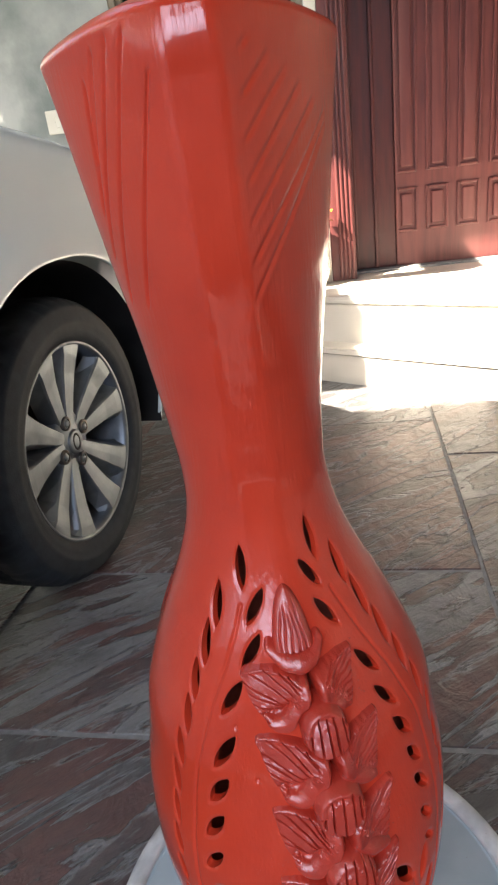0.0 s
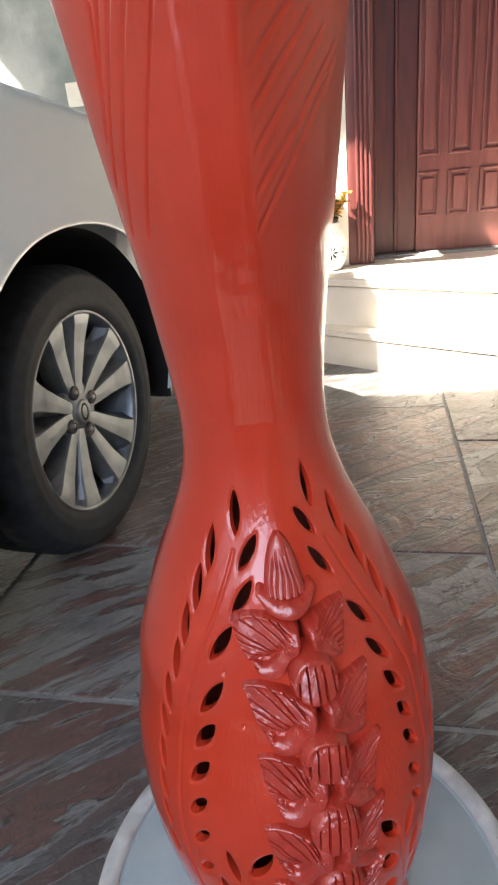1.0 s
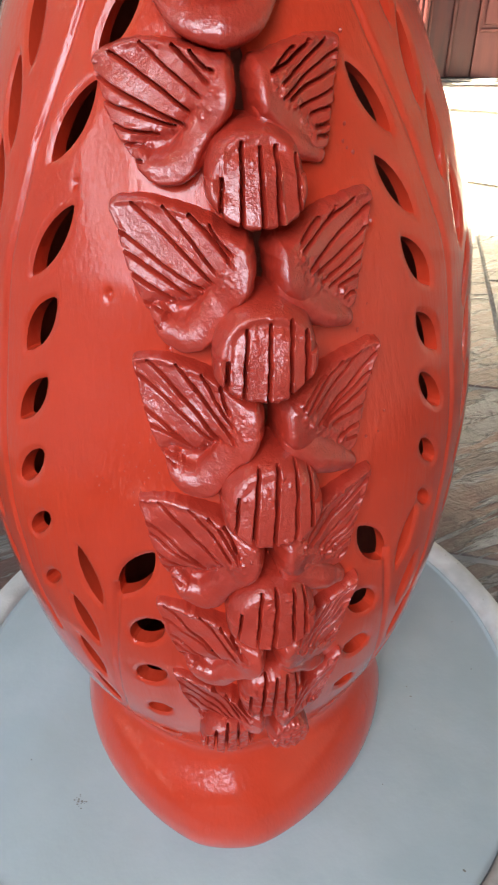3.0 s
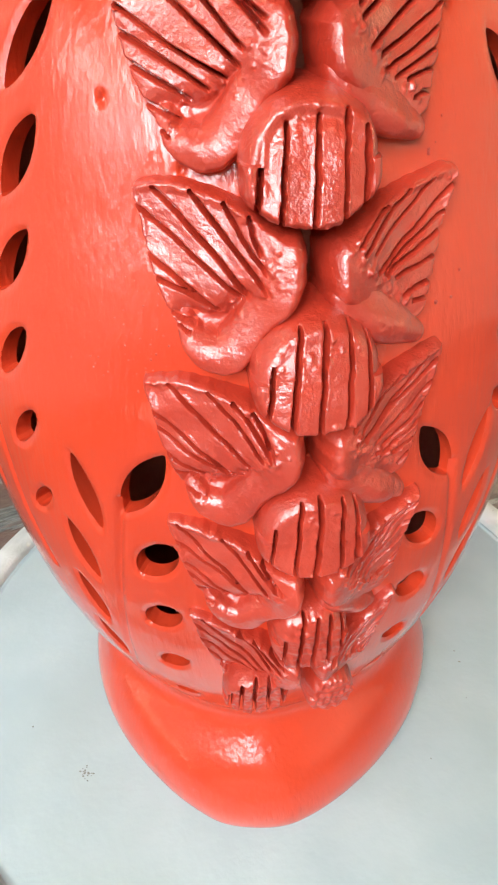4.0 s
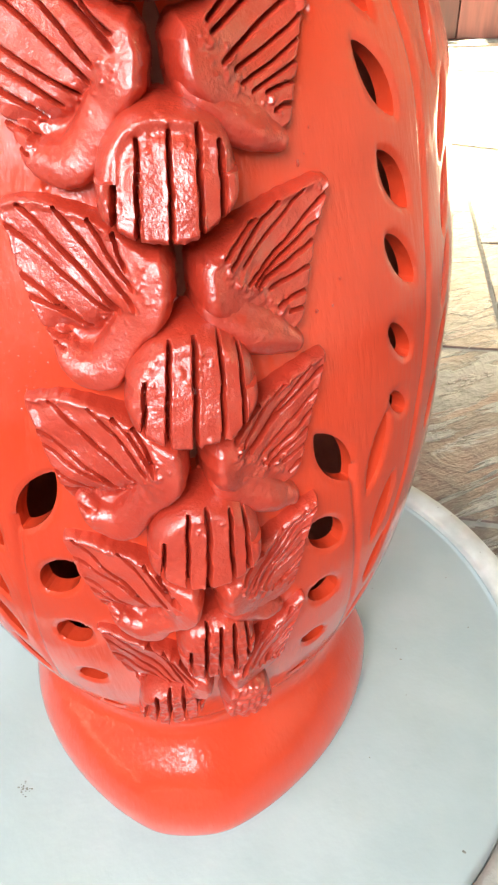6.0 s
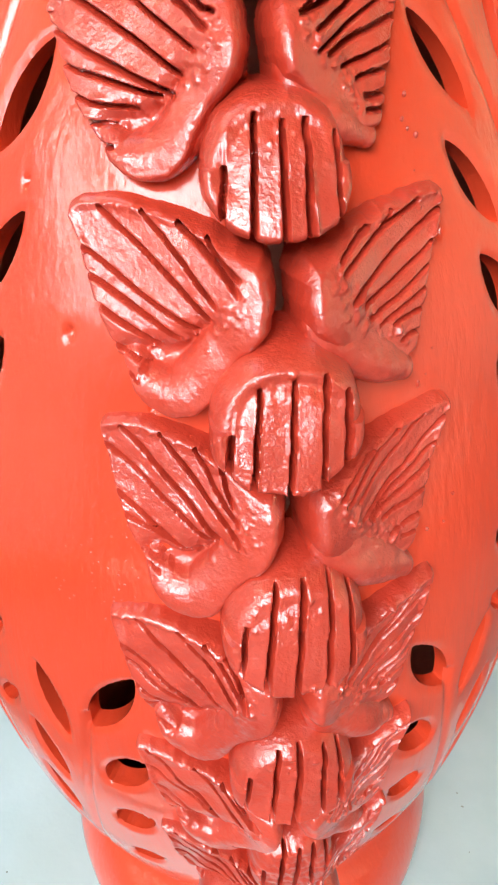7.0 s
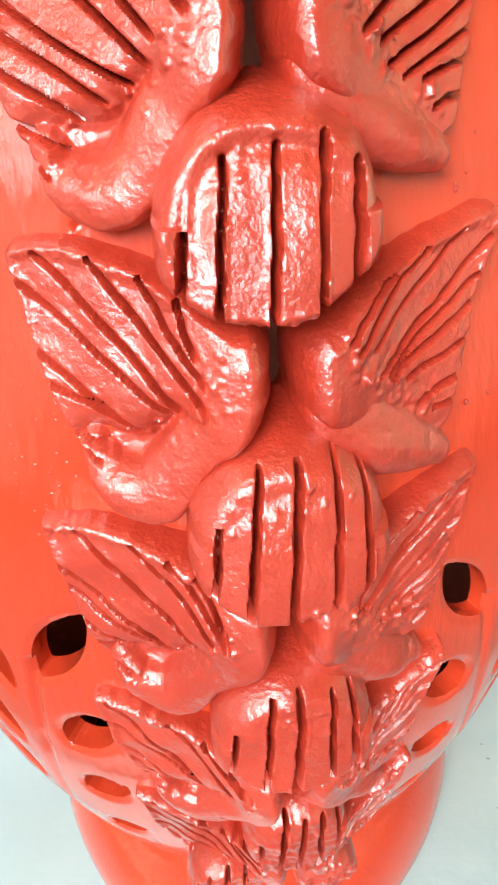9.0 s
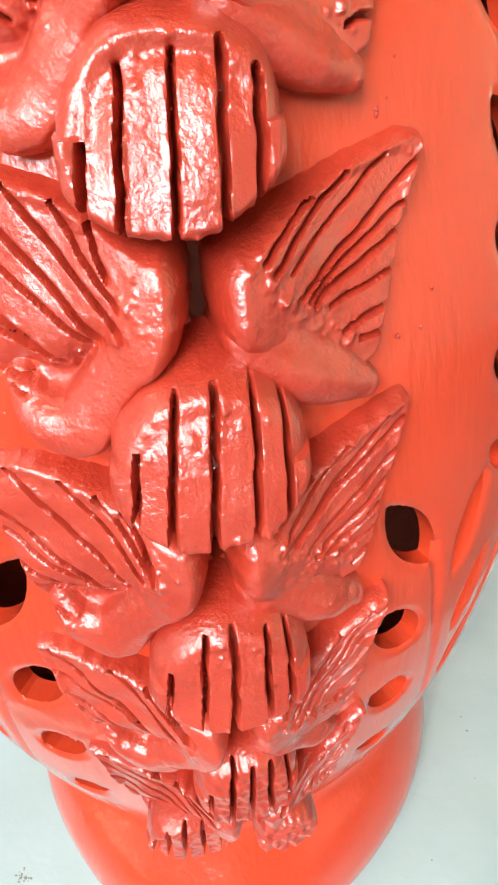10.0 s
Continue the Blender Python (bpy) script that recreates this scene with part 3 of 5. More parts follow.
def build_vase():
    vase = thing("vase", "tall red enamelled vase, pierced leaves, square flared mouth", "vase")
    ph = np.concatenate([np.linspace(-98, 112, 520), np.linspace(112, 262, 90)[1:-1]])
    zz = np.concatenate([np.linspace(TABLE_Z, .285, 40)[:-1], np.linspace(.285, .612, 400)[:-1], np.linspace(.612, VASE_TOP, 190)])
    P, Z = np.meshgrid(ph, zz)
    R = smooth_curve(VZ, VR, Z)
    D = np.zeros_like(P)

    def local(p0, z0, lean, pp, zc):
        u, v = np.radians(pp - p0) * smooth_curve(VZ, VR, np.array(z0)), zc - z0
        c, s = math.cos(radians(lean)), math.sin(radians(lean))
        return u * s + v * c, u * c - v * s            # along, across

    leaves = pierced_leaves()
    pc = np.concatenate([(P[:-1, :-1] + P[1:, 1:]) / 2, np.full((len(zz) - 1, 1), 190.0)], 1)
    zc = np.concatenate([(Z[:-1, :-1] + Z[1:, 1:]) / 2, Z[:-1, -1:]], 1)
    keep = np.ones(pc.shape, bool)
    for p0, z0, half, wide, lean in leaves:
        bow = 0.85 if half > 0.0096 else 0.6 if half > 0.0082 else 0.5                # small openings are round, the rest pointed
        x, y = local(p0, z0, lean, pc, zc)
        gone = (np.abs(x) < half) & (np.abs(y) < wide * np.clip(1 - (x / half) ** 2, 0, 1) ** bow)
        keep &= ~gone
        touch = np.zeros(P.shape, bool)
        for di in (0, 1):
            for dj in (0, 1):
                touch[di:di + gone.shape[0], :] |= np.roll(gone, dj, 1)
        x, y = local(p0, z0, lean, P, Z)
        full = np.ones(P.shape, bool)
        for di in (0, 1):
            for dj in (0, 1):
                g2 = np.zeros(P.shape, bool)
                g2[di:di + gone.shape[0], :] = np.roll(gone, dj, 1)
                full &= g2
        edge = touch & ~full
        xs = np.clip(x, -half * 0.985, half * 0.985)
        ws = wide * (1 - (xs / half) ** 2) ** bow
        dx, dy = np.where(edge, xs - x, 0), np.where(edge, np.sign(y) * ws - y, 0)
        c, sn = math.cos(radians(lean)), math.sin(radians(lean))
        P = P + np.degrees((dx * sn + dy * c) / smooth_curve(VZ, VR, np.array(z0)))
        Z = Z + dx * c - dy * sn
        w = wide * np.clip(1 - (x / half) ** 2, 0, 1) ** bow
        g = np.hypot(np.maximum(np.abs(x) - half, 0), np.maximum(np.abs(y) - w, 0))
        D -= 0.0008 * np.exp(-(g / 0.0010) ** 2)
    for side in (-1, 1):
        for fn, mid, lo, hi in ((stem_offset, MID_UP, .352, .572), (low_stem_offset, MID_LOW, .292, .394)):
            g = np.radians(P - mid - side * fn(Z)) * R
            g = np.where((Z > lo) & (Z < hi), g, 1.0)
            D -= 0.0012 * np.exp(-(g / 0.0011) ** 2)
    def face(deg):
        """Share of the way along a flat face from the front corner (0) to the side corner (1)."""
        q = np.radians(np.asarray(deg, float))
        return np.sin(q) / (np.abs(np.sin(q)) + np.abs(np.cos(q)))
    for p0, z0, p1, z1 in cut_lines():
        rr = float(smooth_curve(VZ, VR, np.array((z0 + z1) / 2))) * 1.35
        f0, f1 = float(face(p0)), float(face(p1))
        ux, uz = (f1 - f0) * rr, z1 - z0
        ln = math.hypot(ux, uz)
        dx, dz = (face(P) - f0) * rr, Z - z0
        t = (dx * ux + dz * uz) / ln
        g = np.where((t > 0) & (t < ln) & (np.abs(P) < 92), np.abs(dx * uz - dz * ux) / ln, 1.0)
        ends = np.clip(np.minimum(t, ln - t) / 0.005, 0, 1)
        D += (-(0.0021 if p0 < 0 else 0.0008) * np.exp(-(g / 0.0008) ** 2) + (0.0 if p0 < 0 else 0.00025) * np.exp(-((g - 0.0025) / 0.0012) ** 2)) * ends
    D -= 0.0042 * np.exp(-((np.abs(P) - 90) / 26) ** 2) * np.clip((0.285 - Z) / 0.03, 0, 1)
    D += 0.0030 * np.exp(-(P / 32) ** 2) * np.clip((0.278 - Z) / 0.03, 0, 1)            # the foot juts out below the front corner
    for p0, z0, size in ((-15.6, .485, .0008), (-22.9, .511, .0006), (-5.3, .472, .0006), (31, .500, .0006)):          # pits in the glaze
        D -= 0.0022 * np.exp(-(np.hypot(np.radians(P - p0) * R, (Z - z0) * 0.7) / size) ** 2)
    D += 0.0005 * ripple(np.radians(P) * R, Z, 3, 0.16) + 0.00003 * ripple(np.radians(P) * R, Z, 4, 0.02)
    D -= 0.0045 * np.exp(-(P / 45) ** 2) * np.exp(-((Z - 0.274) / 0.012) ** 2)
    D -= 0.0060 * np.exp(-((P + 3) / 22) ** 2) * np.clip((Z - (VASE_TOP - 0.026)) / 0.026, 0, 1) ** 2       # the front corner leans back at the rim
    # rounded lip of the mouth and of the foot
    D -= 0.0045 * np.clip((Z - (VASE_TOP - 0.006)) / 0.006, 0, 1) ** 2 + 0.003 * np.clip((TABLE_Z + 0.006 - Z) / 0.006, 0, 1) ** 2
    Z = Z + 0.0066 * np.maximum(np.cos(np.radians(P)), 0) * np.clip((Z - 0.70) / (VASE_TOP - 0.70), 0, 1) ** 2     # the rim swings up over the front corner
    pos = vase_place(np.radians(P), Z, D)
    part("body", shell("body", pos, vase_place(np.radians(P), Z, -0.0055 + 0 * D), keep, M_RED), M_RED, vase)
    part("base", lathe([(0, .2235), (.070, .2235), (.072, .2255), (0, .2265)], 40), M_RED, vase).matrix_local = pose(-.003, .0215, 0)
    build_flowers(vase)
    # spatters of clay and paint beside the flowers
    rng = random.Random(12)
    bm = bmesh.new()
    for i in range(80):
        z = rng.uniform(.410, .545)
        p = 10 + rng.choice((-1, -1, -1, -1, 1)) * (17 + min(7, abs(rng.gauss(0, 4))))
        q, r = Vector(vase_place(radians(p), z, 0.0)), rng.uniform(.00020, .0006)
        got = bmesh.ops.create_icosphere(bm, subdivisions=1, radius=r)["verts"]
        bmesh.ops.scale(bm, vec=(1, 0.6, 1.3), verts=got)
        bmesh.ops.translate(bm, vec=q, verts=got)
    for i in range(240):                       # a dense sprinkle under the broad leaves
        z = rng.uniform(.428, .460)
        q, r = Vector(vase_place(radians(rng.uniform(-20, -7) + (z - .445) * 150), z, 0.0)), rng.uniform(.00014, .00048)
        got = bmesh.ops.create_icosphere(bm, subdivisions=1, radius=r)["verts"]
        bmesh.ops.translate(bm, vec=q, verts=got)
    for f in bm.faces:
        f.smooth = True
    tagged(part("spatter", bm, M_CLAY, vase), "", "", "", "stuff")
    return vase


def smooth_max(x, y, k):
    """The higher of two height fields, with a soft crease k wide."""
    m = np.clip(0.5 + 0.5 * (x - y) / k, 0, 1)
    return y * (1 - m) + x * m + k * m * (1 - m)


def curve_through(pts, n, closed=False):
    """n places along a smooth curve through a few corners."""
    pts = np.array(pts, float)
    t = np.arange(len(pts))
    if closed:
        pts, t = np.concatenate([pts[-2:], pts, pts[:3]]), np.arange(-2, len(pts) + 3)
    x = np.linspace(0, t[-3] if closed else t[-1], n)
    return np.stack([smooth_curve(t, pts[:, i], x) for i in (0, 1)], -1)


def inside(A, B, outline):
    """How far inside a closed outline each place lies; negative outside."""
    p, q = outline, np.roll(outline, -1, 0)
    best, odd = np.full(A.shape, 1e9), np.zeros(A.shape, bool)
    for (x0, y0), (x1, y1) in zip(p, q):
        ex, ey = x1 - x0, y1 - y0
        t = np.clip(((A - x0) * ex + (B - y0) * ey) / max(ex * ex + ey * ey, 1e-9), 0, 1)
        best = np.minimum(best, (A - x0 - t * ex) ** 2 + (B - y0 - t * ey) ** 2)
        if y0 != y1:
            odd ^= ((y0 > B) != (y1 > B)) & (A < ex * (B - y0) / (y1 - y0) + x0)
    return np.where(odd, 1, -1) * np.sqrt(best)


def along_line(A, B, line):
    """Distance from a polyline, and the share of the way along it."""
    best, share = np.full(A.shape, 1e9), np.zeros(A.shape)
    n = len(line) - 1
    for i in range(n):
        (x0, y0), (x1, y1) = line[i], line[i + 1]
        ex, ey = x1 - x0, y1 - y0
        t = np.clip(((A - x0) * ex + (B - y0) * ey) / (ex * ex + ey * ey), 0, 1)
        d = np.hypot(A - x0 - t * ex, B - y0 - t * ey)
        share = np.where(d < best, (i + t) / n, share)
        best = np.minimum(best, d)
    return best, share


def tube(A, B, line, radius, top):
    """A rolled sausage of clay: radius and top height run from the first to the second value."""
    d, s = along_line(A, B, curve_through(line, 24))
    r, h = np.interp(s, np.linspace(0, 1, len(radius)), radius), np.interp(s, np.linspace(0, 1, len(top)), top)
    return np.where(d < r, h - r + np.sqrt(np.clip(r * r - d * d, 0, None)), h - r - 7.0 * (d - r))


def crumbs(A, B, rng, line, n, spread, low, high):
    """Torn bits of clay scattered along a line."""
    at = curve_through(line, 40)[rng.integers(0, 40, n)] + rng.normal(0, spread, (n, 2))
    out = np.zeros(A.shape)
    for x, y in at:
        s, h = rng.uniform(0.30, 0.75), rng.uniform(low, high)
        near = (np.abs(A - x) < 3) & (np.abs(B - y) < 3)
        out[near] += h * np.exp(-(((A - x) / s) ** 2 + ((B - y) / (s * rng.uniform(0.6, 1.5))) ** 2)[near])
    return out


def slit(A, B, line, deep, wide, burr):
    """The height taken away by one cut of a tool, with clay thrown up along its edges."""
    d, s = along_line(A, B, line)
    ends = np.clip((1 - s) / 0.10, 0, 1) ** 0.6
    return deep * ends * np.exp(-(d / wide) ** 3.2) - burr * ends * np.exp(-((d - 2.3 * wide) / (0.9 * wide)) ** 2)


def clay(name, vase, mid, zc, span, field, step=0.26, label=""):
    """One clay piece: a height field in millimetres over the skin of the vase, a to the right and b upward of (mid, zc), kept where it stands proud."""
    a0, a1, b0, b1 = span
    A, B = np.meshgrid(np.arange(a0, a1, step), np.arange(b0, b1, step))
    H = field(A, B)
    H = np.maximum(H, -1.6)
    top = np.maximum.reduce([H[:-1, :-1], H[1:, :-1], H[:-1, 1:], H[1:, 1:]])
    z = np.clip(zc + B * 0.001, TABLE_Z + 0.01, VASE_TOP)
    phi = radians(mid) + 0.001 * A / (smooth_curve(VZ, VR, z) + 0.007)
    data = grid_mesh(name, vase_place(phi, z, 0.001 * H), M_CLAY, keep=top > -1.1)
    data.set_sharp_from_angle(angle=radians(48))
    return part(name, data, M_CLAY, vase, label)


def lumps(A, B, seed, big=0.45, small=0.05):
    return big * ripple(A, B, seed, 15.0) + small * ripple(A, B, seed + 50, 4.0) + 0.3 * small * ripple(A, B, seed + 90, 1.8)


def clay_leaf(vase, side, zc, tip_a, tip_b, k, seed, mid):
    """A fan-shaped leaf, cut with ribs: thin where it runs out to its tip, with a plump lobe at the heart of the flower.
    The broad leaf (side -1) turns its lower edge up into a roll; the narrow one has a separate petal below it."""
    rng = np.random.default_rng(seed)
    broad = side < 0

    def fit(pts):
        """Shift a pattern drawn for a leaf of 40 mm to this leaf's tip and size."""
        out = []
        for x, y in pts:
            f = min(1.0, abs(x) / 40.0)
            out.append((x * (1 - f) * k + f * x * abs(tip_a) / (40.0 if broad else 36.8), y * k + (tip_b - (13.7 if broad else 12.4) * k) * f * f))
        return out
    if broad:
        edge = [(-40, 13.7), (-33, 15.2), (-26, 14.3), (-16, 11.2), (-7.5, 7.6), (-2.8, 6.3), (-0.9, -0.5), (-2.9, -8.1), (-10.2, -14.6), (-15.0, -22.0), (-21, -24.0), (-27.5, -21.2), (-31.7, -14.3), (-36.6, -3.2), (-38.6, 6.0)]
        starts = [(-13, 8.2), (-19, 10.8), (-27, 13.0), (-39.5, 13.2), (-41, 6.0), (-39, -1.0), (-36.5, -8.0), (-33.0, -14.0)]
        stops = [(-8.5, 1.5), (-9.5, -1.5), (-11, -4.5), (-14.5, -7.6), (-18, -9.0), (-21.5, -10.2), (-25, -12.2), (-28.0, -15.5)]
        count = 9
    else:
        edge = [(-36.8, 12.4), (-28, 12.6), (-19.6, 10.7), (-8, 7.0), (-3.0, 5.5), (-1.2, -0.3), (-3.0, -8.5), (-12, -14), (-23, -17.5), (-28.9, -16), (-30.9, -9.6), (-33.4, -0.2)]
        starts = [(-16, 8.0), (-25, 10.6), (-36.4, 11.8), (-36, 5.0), (-34, -1.5), (-32.5, -7.0), (-31, -12.5)]
        stops = [(-9, 3.0), (-10, 0.5), (-12, -2.2), (-14.5, -4.8), (-17.5, -7.0), (-21, -9.4), (-25, -12.5)]
        count = 9
    jag = curve_through(fit(edge), 150, True)
    jag = jag + 0.22 * np.stack([ripple(jag[:, 0], jag[:, 1], seed + 3, 5.0), ripple(jag[:, 1], jag[:, 0], seed + 4, 5.0)], -1)
    starts, stops = np.array(fit(starts)), np.array(fit(stops))

    def field(a, b):
        A = a if broad else -a
        B = b
        d = inside(A, B, jag)
        heart = np.exp(-((A + 2 * k) / (11 * k)) ** 2 - ((B + 2 * k) / (15 * k)) ** 2)
        thick = 2.0 + 2.6 * np.clip((1 - A / tip_a) * 1.6, 0, 1) + 3.0 * np.exp(-((A + 5 * k) / (12 * k)) ** 2) + (6.5 if broad else 5.6) * heart
        e = np.clip(d / (1.3 + (2.8 if broad else 4.6) * k * heart), 0, 1)
        H = np.where(d > 0, thick * (1 - (1 - e) ** 2.2) ** 0.55, 6.0 * d)
        H += 0.7 * np.exp(-((d - 1.3) / 1.0) ** 2) * (B > 4 * k) * np.clip(-A / (12 * k) - 0.6, 0, 1)             # thicker upper rim
        if broad:
            H -= 3.8 * np.exp(-(along_line(A, B, curve_through(fit([(-14, -8.5), (-20, -12.5), (-28.5, -13.0)]), 12))[0] / (3.2 * k)) ** 2)       # the bowl
            H = smooth_max(H, tube(A, B, fit([(-6.5, -5.5), (-10.5, -10.0), (-15.5, -16.2), (-20.5, -19.6), (-26.3, -17.8), (-29, -13.5)]), [4.0 * k, 5.0 * k, 5.2 * k, 4.8 * k, 3.8 * k, 2.4 * k], [10.5 * k, 9.0 * k, 7.4 * k, 6.2 * k, 4.8 * k, 3.0]), 3.4)
        cut = np.zeros(A.shape)
        for i in range(count):
            f = (i + rng.uniform(-0.2, 0.2)) * (len(starts) - 1) / (count - 1)
            f = min(max(f, 0), len(starts) - 1)
            p0 = np.array([np.interp(f, np.arange(len(starts)), starts[:, c]) for c in (0, 1)])
            p1 = np.array([np.interp(f, np.arange(len(stops)), stops[:, c]) for c in (0, 1)]) + rng.normal(0, 0.9, 2)
            way = (p1 - p0) / np.linalg.norm(p1 - p0)
            bend = rng.uniform(-0.7, 0.7)
            line = [p0 + (p1 - p0) * t + np.array((-way[1], way[0])) * (bend * math.sin(math.pi * t) + rng.normal(0, 0.09)) for t in np.linspace(0, 1, 8)]
            cut = np.maximum(cut, slit(A, B, line, rng.uniform(3.6, 5.6), rng.uniform(0.29, 0.46), 0.0))
            H += 0.22 * np.exp(-((along_line(A, B, [q + np.array((way[1], -way[0])) * -1.0 for q in line])[0]) / 0.42) ** 2) * np.clip(ripple(A, B, seed + i, 6.0) + 0.3, 0, 1.4) * (d > 0.6)
        H = np.maximum(H - cut, np.where(d > 0.4, 0.35, -9))
        H += lumps(A, B, seed) * np.clip(d / 2, 0, 1)
        H += crumbs(A, B, rng, stops, 60, 1.2 * k, 0.08, 0.45) * (d > 1)
        H += crumbs(A, B, rng, stops, 12 if broad else 26, 1.3 * k, 0.25, 0.75) * (d > 1.5)        # clay pushed up where the ribs end
        H += crumbs(A, B, rng, starts, 40, 0.7 * k, 0.1, 0.5) * (d > 0.3)
        return H
    reach = abs(tip_a) + 5
    clay("leaf", vase, mid, zc, (-reach, 4, -30 * k, 20 + max(0, tip_b - 12)) if broad else (-4, reach, -24 * k, 20 + max(0, tip_b - 12)), field)


def clay_petal(vase, zc, k, seed, mid, end=(27, -20)):
    """A rolled, smooth petal that curls from the heart down and outward."""
    ea, eb = end

    def field(A, B):
        line = [(7.0 * k, -6.5 * k), (ea * 0.38 * k, eb * 0.52 * k), (ea * 0.66 * k, eb * 0.76 * k), (ea * 0.97 * k, eb * 0.97 * k)]
        H = tube(A, B, line, [4.4 * k, 5.8 * k, 6.0 * k, 5.4 * k, 4.4 * k, 2.6 * k], [11.0 * k, 10.8 * k, 10.0 * k, 8.6 * k, 7.0 * k, 4.6 * k])
        crease = [(ea * 0.30 * k, eb * 0.33 * k), (ea * 0.6 * k, eb * 0.55 * k), (ea * 0.88 * k, eb * 0.78 * k)]
        H -= 0.9 * np.exp(-(along_line(A, B, curve_through(crease, 10))[0] / 1.6) ** 2)
        return H + lumps(A, B, seed, 0.5, 0.06)
    clay("petal", vase, mid, zc, (-3, 38 * k, -34 * k, 6), field)


def clay_bud(vase, zc, wide, tall, rise, seed, mid, cuts=5, rim=0.4):
    """A plump shell with upright cuts: a rolled rim round the upper side, a flatter cut face that juts out at its lower end."""
    rng = np.random.default_rng(seed)

    def field(A, B):
        x, y = A / wide, B / tall
        x = x * (1 + 0.10 * y)
        q = (np.abs(x) ** 2.25 + np.abs(y) ** 2.25) ** (1 / 2.25) + 0.018 * ripple(A, B, seed, 9.0)
        start = np.where(y < 0, 0.80, 0.62)
        face = rise * (0.88 - 0.06 * y - 0.10 * x * x)
        roll = np.clip((q - start) / (1 - start), 0, 1)
        H = np.where(q < 1, face * (0.30 + 0.70 * np.sqrt(1 - roll ** 2)), face * 0.30 - 130 * (q - 1))
        upper = np.clip((y + 0.25 - 0.45 * x) / 0.5, 0, 1)
        H += upper * (rim * (1.2 * np.exp(-((q - 0.80) / 0.10) ** 2) - 1.0 * np.exp(-((q - 0.58) / 0.12) ** 2)))
        tops = [0.66, 0.82, 0.88, 0.84, 0.68, 0.4]
        land = np.zeros(A.shape)
        for i in range(cuts):
            c = -0.68 + 1.38 * i / (cuts - 1) + rng.uniform(-0.05, 0.05)
            top = tops[i % 6] - 0.22 * (rim > 0.5) + rng.uniform(-0.10, 0.08)
            if i == 0:
                top -= 0.45
            line = [((c * (1 - 0.06 * t) + 0.05 * t + rng.normal(0, 0.010)) * wide, (t * tall)) for t in np.linspace(-1.08, top, 9)]
            H -= slit(A, B, line, rng.uniform(3.8, 5.4), rng.uniform(0.32, 0.46), 0.05)
            land += rng.uniform(-0.8, 0.8) * np.clip((x - c) / 0.03, 0, 1) * np.clip((c + 1.38 / max(1, cuts - 1) - x) / 0.03, 0, 1)
        H += land * np.clip((0.45 - y) / 0.4, 0, 1) * (q < 0.97)
        H += lumps(A, B, seed, 0.35, 0.05) * (q < 1) + (0.25 if wide < 12 and cuts else 0 if cuts else 0.5) * ripple(A, B, seed + 8, 3.0) * (q < 1)
        if cuts:
            H += crumbs(A, B, rng, [(-0.8 * wide, -0.75 * tall), (0, -0.95 * tall), (0.8 * wide, -0.75 * tall)], 16, 0.9, 0.2, 0.9) * (q < 1) + crumbs(A, B, rng, [(-0.5 * wide, 0.5 * tall), (0.5 * wide, 0.4 * tall)], 14, 2.0, 0.1, 0.5) * (q < 0.9)
        return H
    clay("bud", vase, mid, zc, (-wide * 1.3, wide * 1.3, -tall * 1.25, tall * 1.25), field, 0.25)


def clay_hood(vase, zc, mid):
    """The topmost shell: a smooth bell with shallow creases, over a full lip."""
    def bell(A, B):
        y = np.clip((B + 12) / 29, 0, 1.2)
        w = 13.0 * np.clip(1 - y ** 3.0, 0.0, 1) ** 0.5 * (0.62 + 0.38 * (1 - y)) + 0.01
        x = A / w
        H = np.where((np.abs(x) < 1) & (y < 1), 10.5 * (1 - 0.60 * y) * np.sqrt(np.clip(1 - np.abs(x) ** 2.3, 0, 1)), -2)
        H *= np.clip((B + 13.5) / 2.5, 0, 1) ** 0.5
        H = np.where(B < -13.3, -2, H)
        for i, c in enumerate((-0.60, -0.34, -0.06, 0.22, 0.50)):
            d = (x - c - 0.05 * np.sin(B * 0.3 + i)) * w
            H -= 1.7 * np.exp(-(d / 0.55) ** 2) * np.clip((0.72 - y + 0.1 * math.sin(i * 2.0)) / 0.2, 0, 1) * (H > 0)
        return H + lumps(A, B, 21, 0.35, 0.06) * (H > 0)

    def lip(A, B):
        return tube(A, B, [(-15, 4.0), (-8, -1.5), (1, -3.6), (9, -2.0), (15.5, 4.0)], [2.6, 4.4, 5.4, 4.6, 2.4], [6.0, 9.4, 11.0, 9.6, 6.0]) + lumps(A, B, 31, 0.4, 0.06)
    clay("bud", vase, mid, zc, (-18, 18, -15, 19), bell)
    clay("bud", vase, mid, zc - 0.0145, (-20, 20, -14, 8), lip)


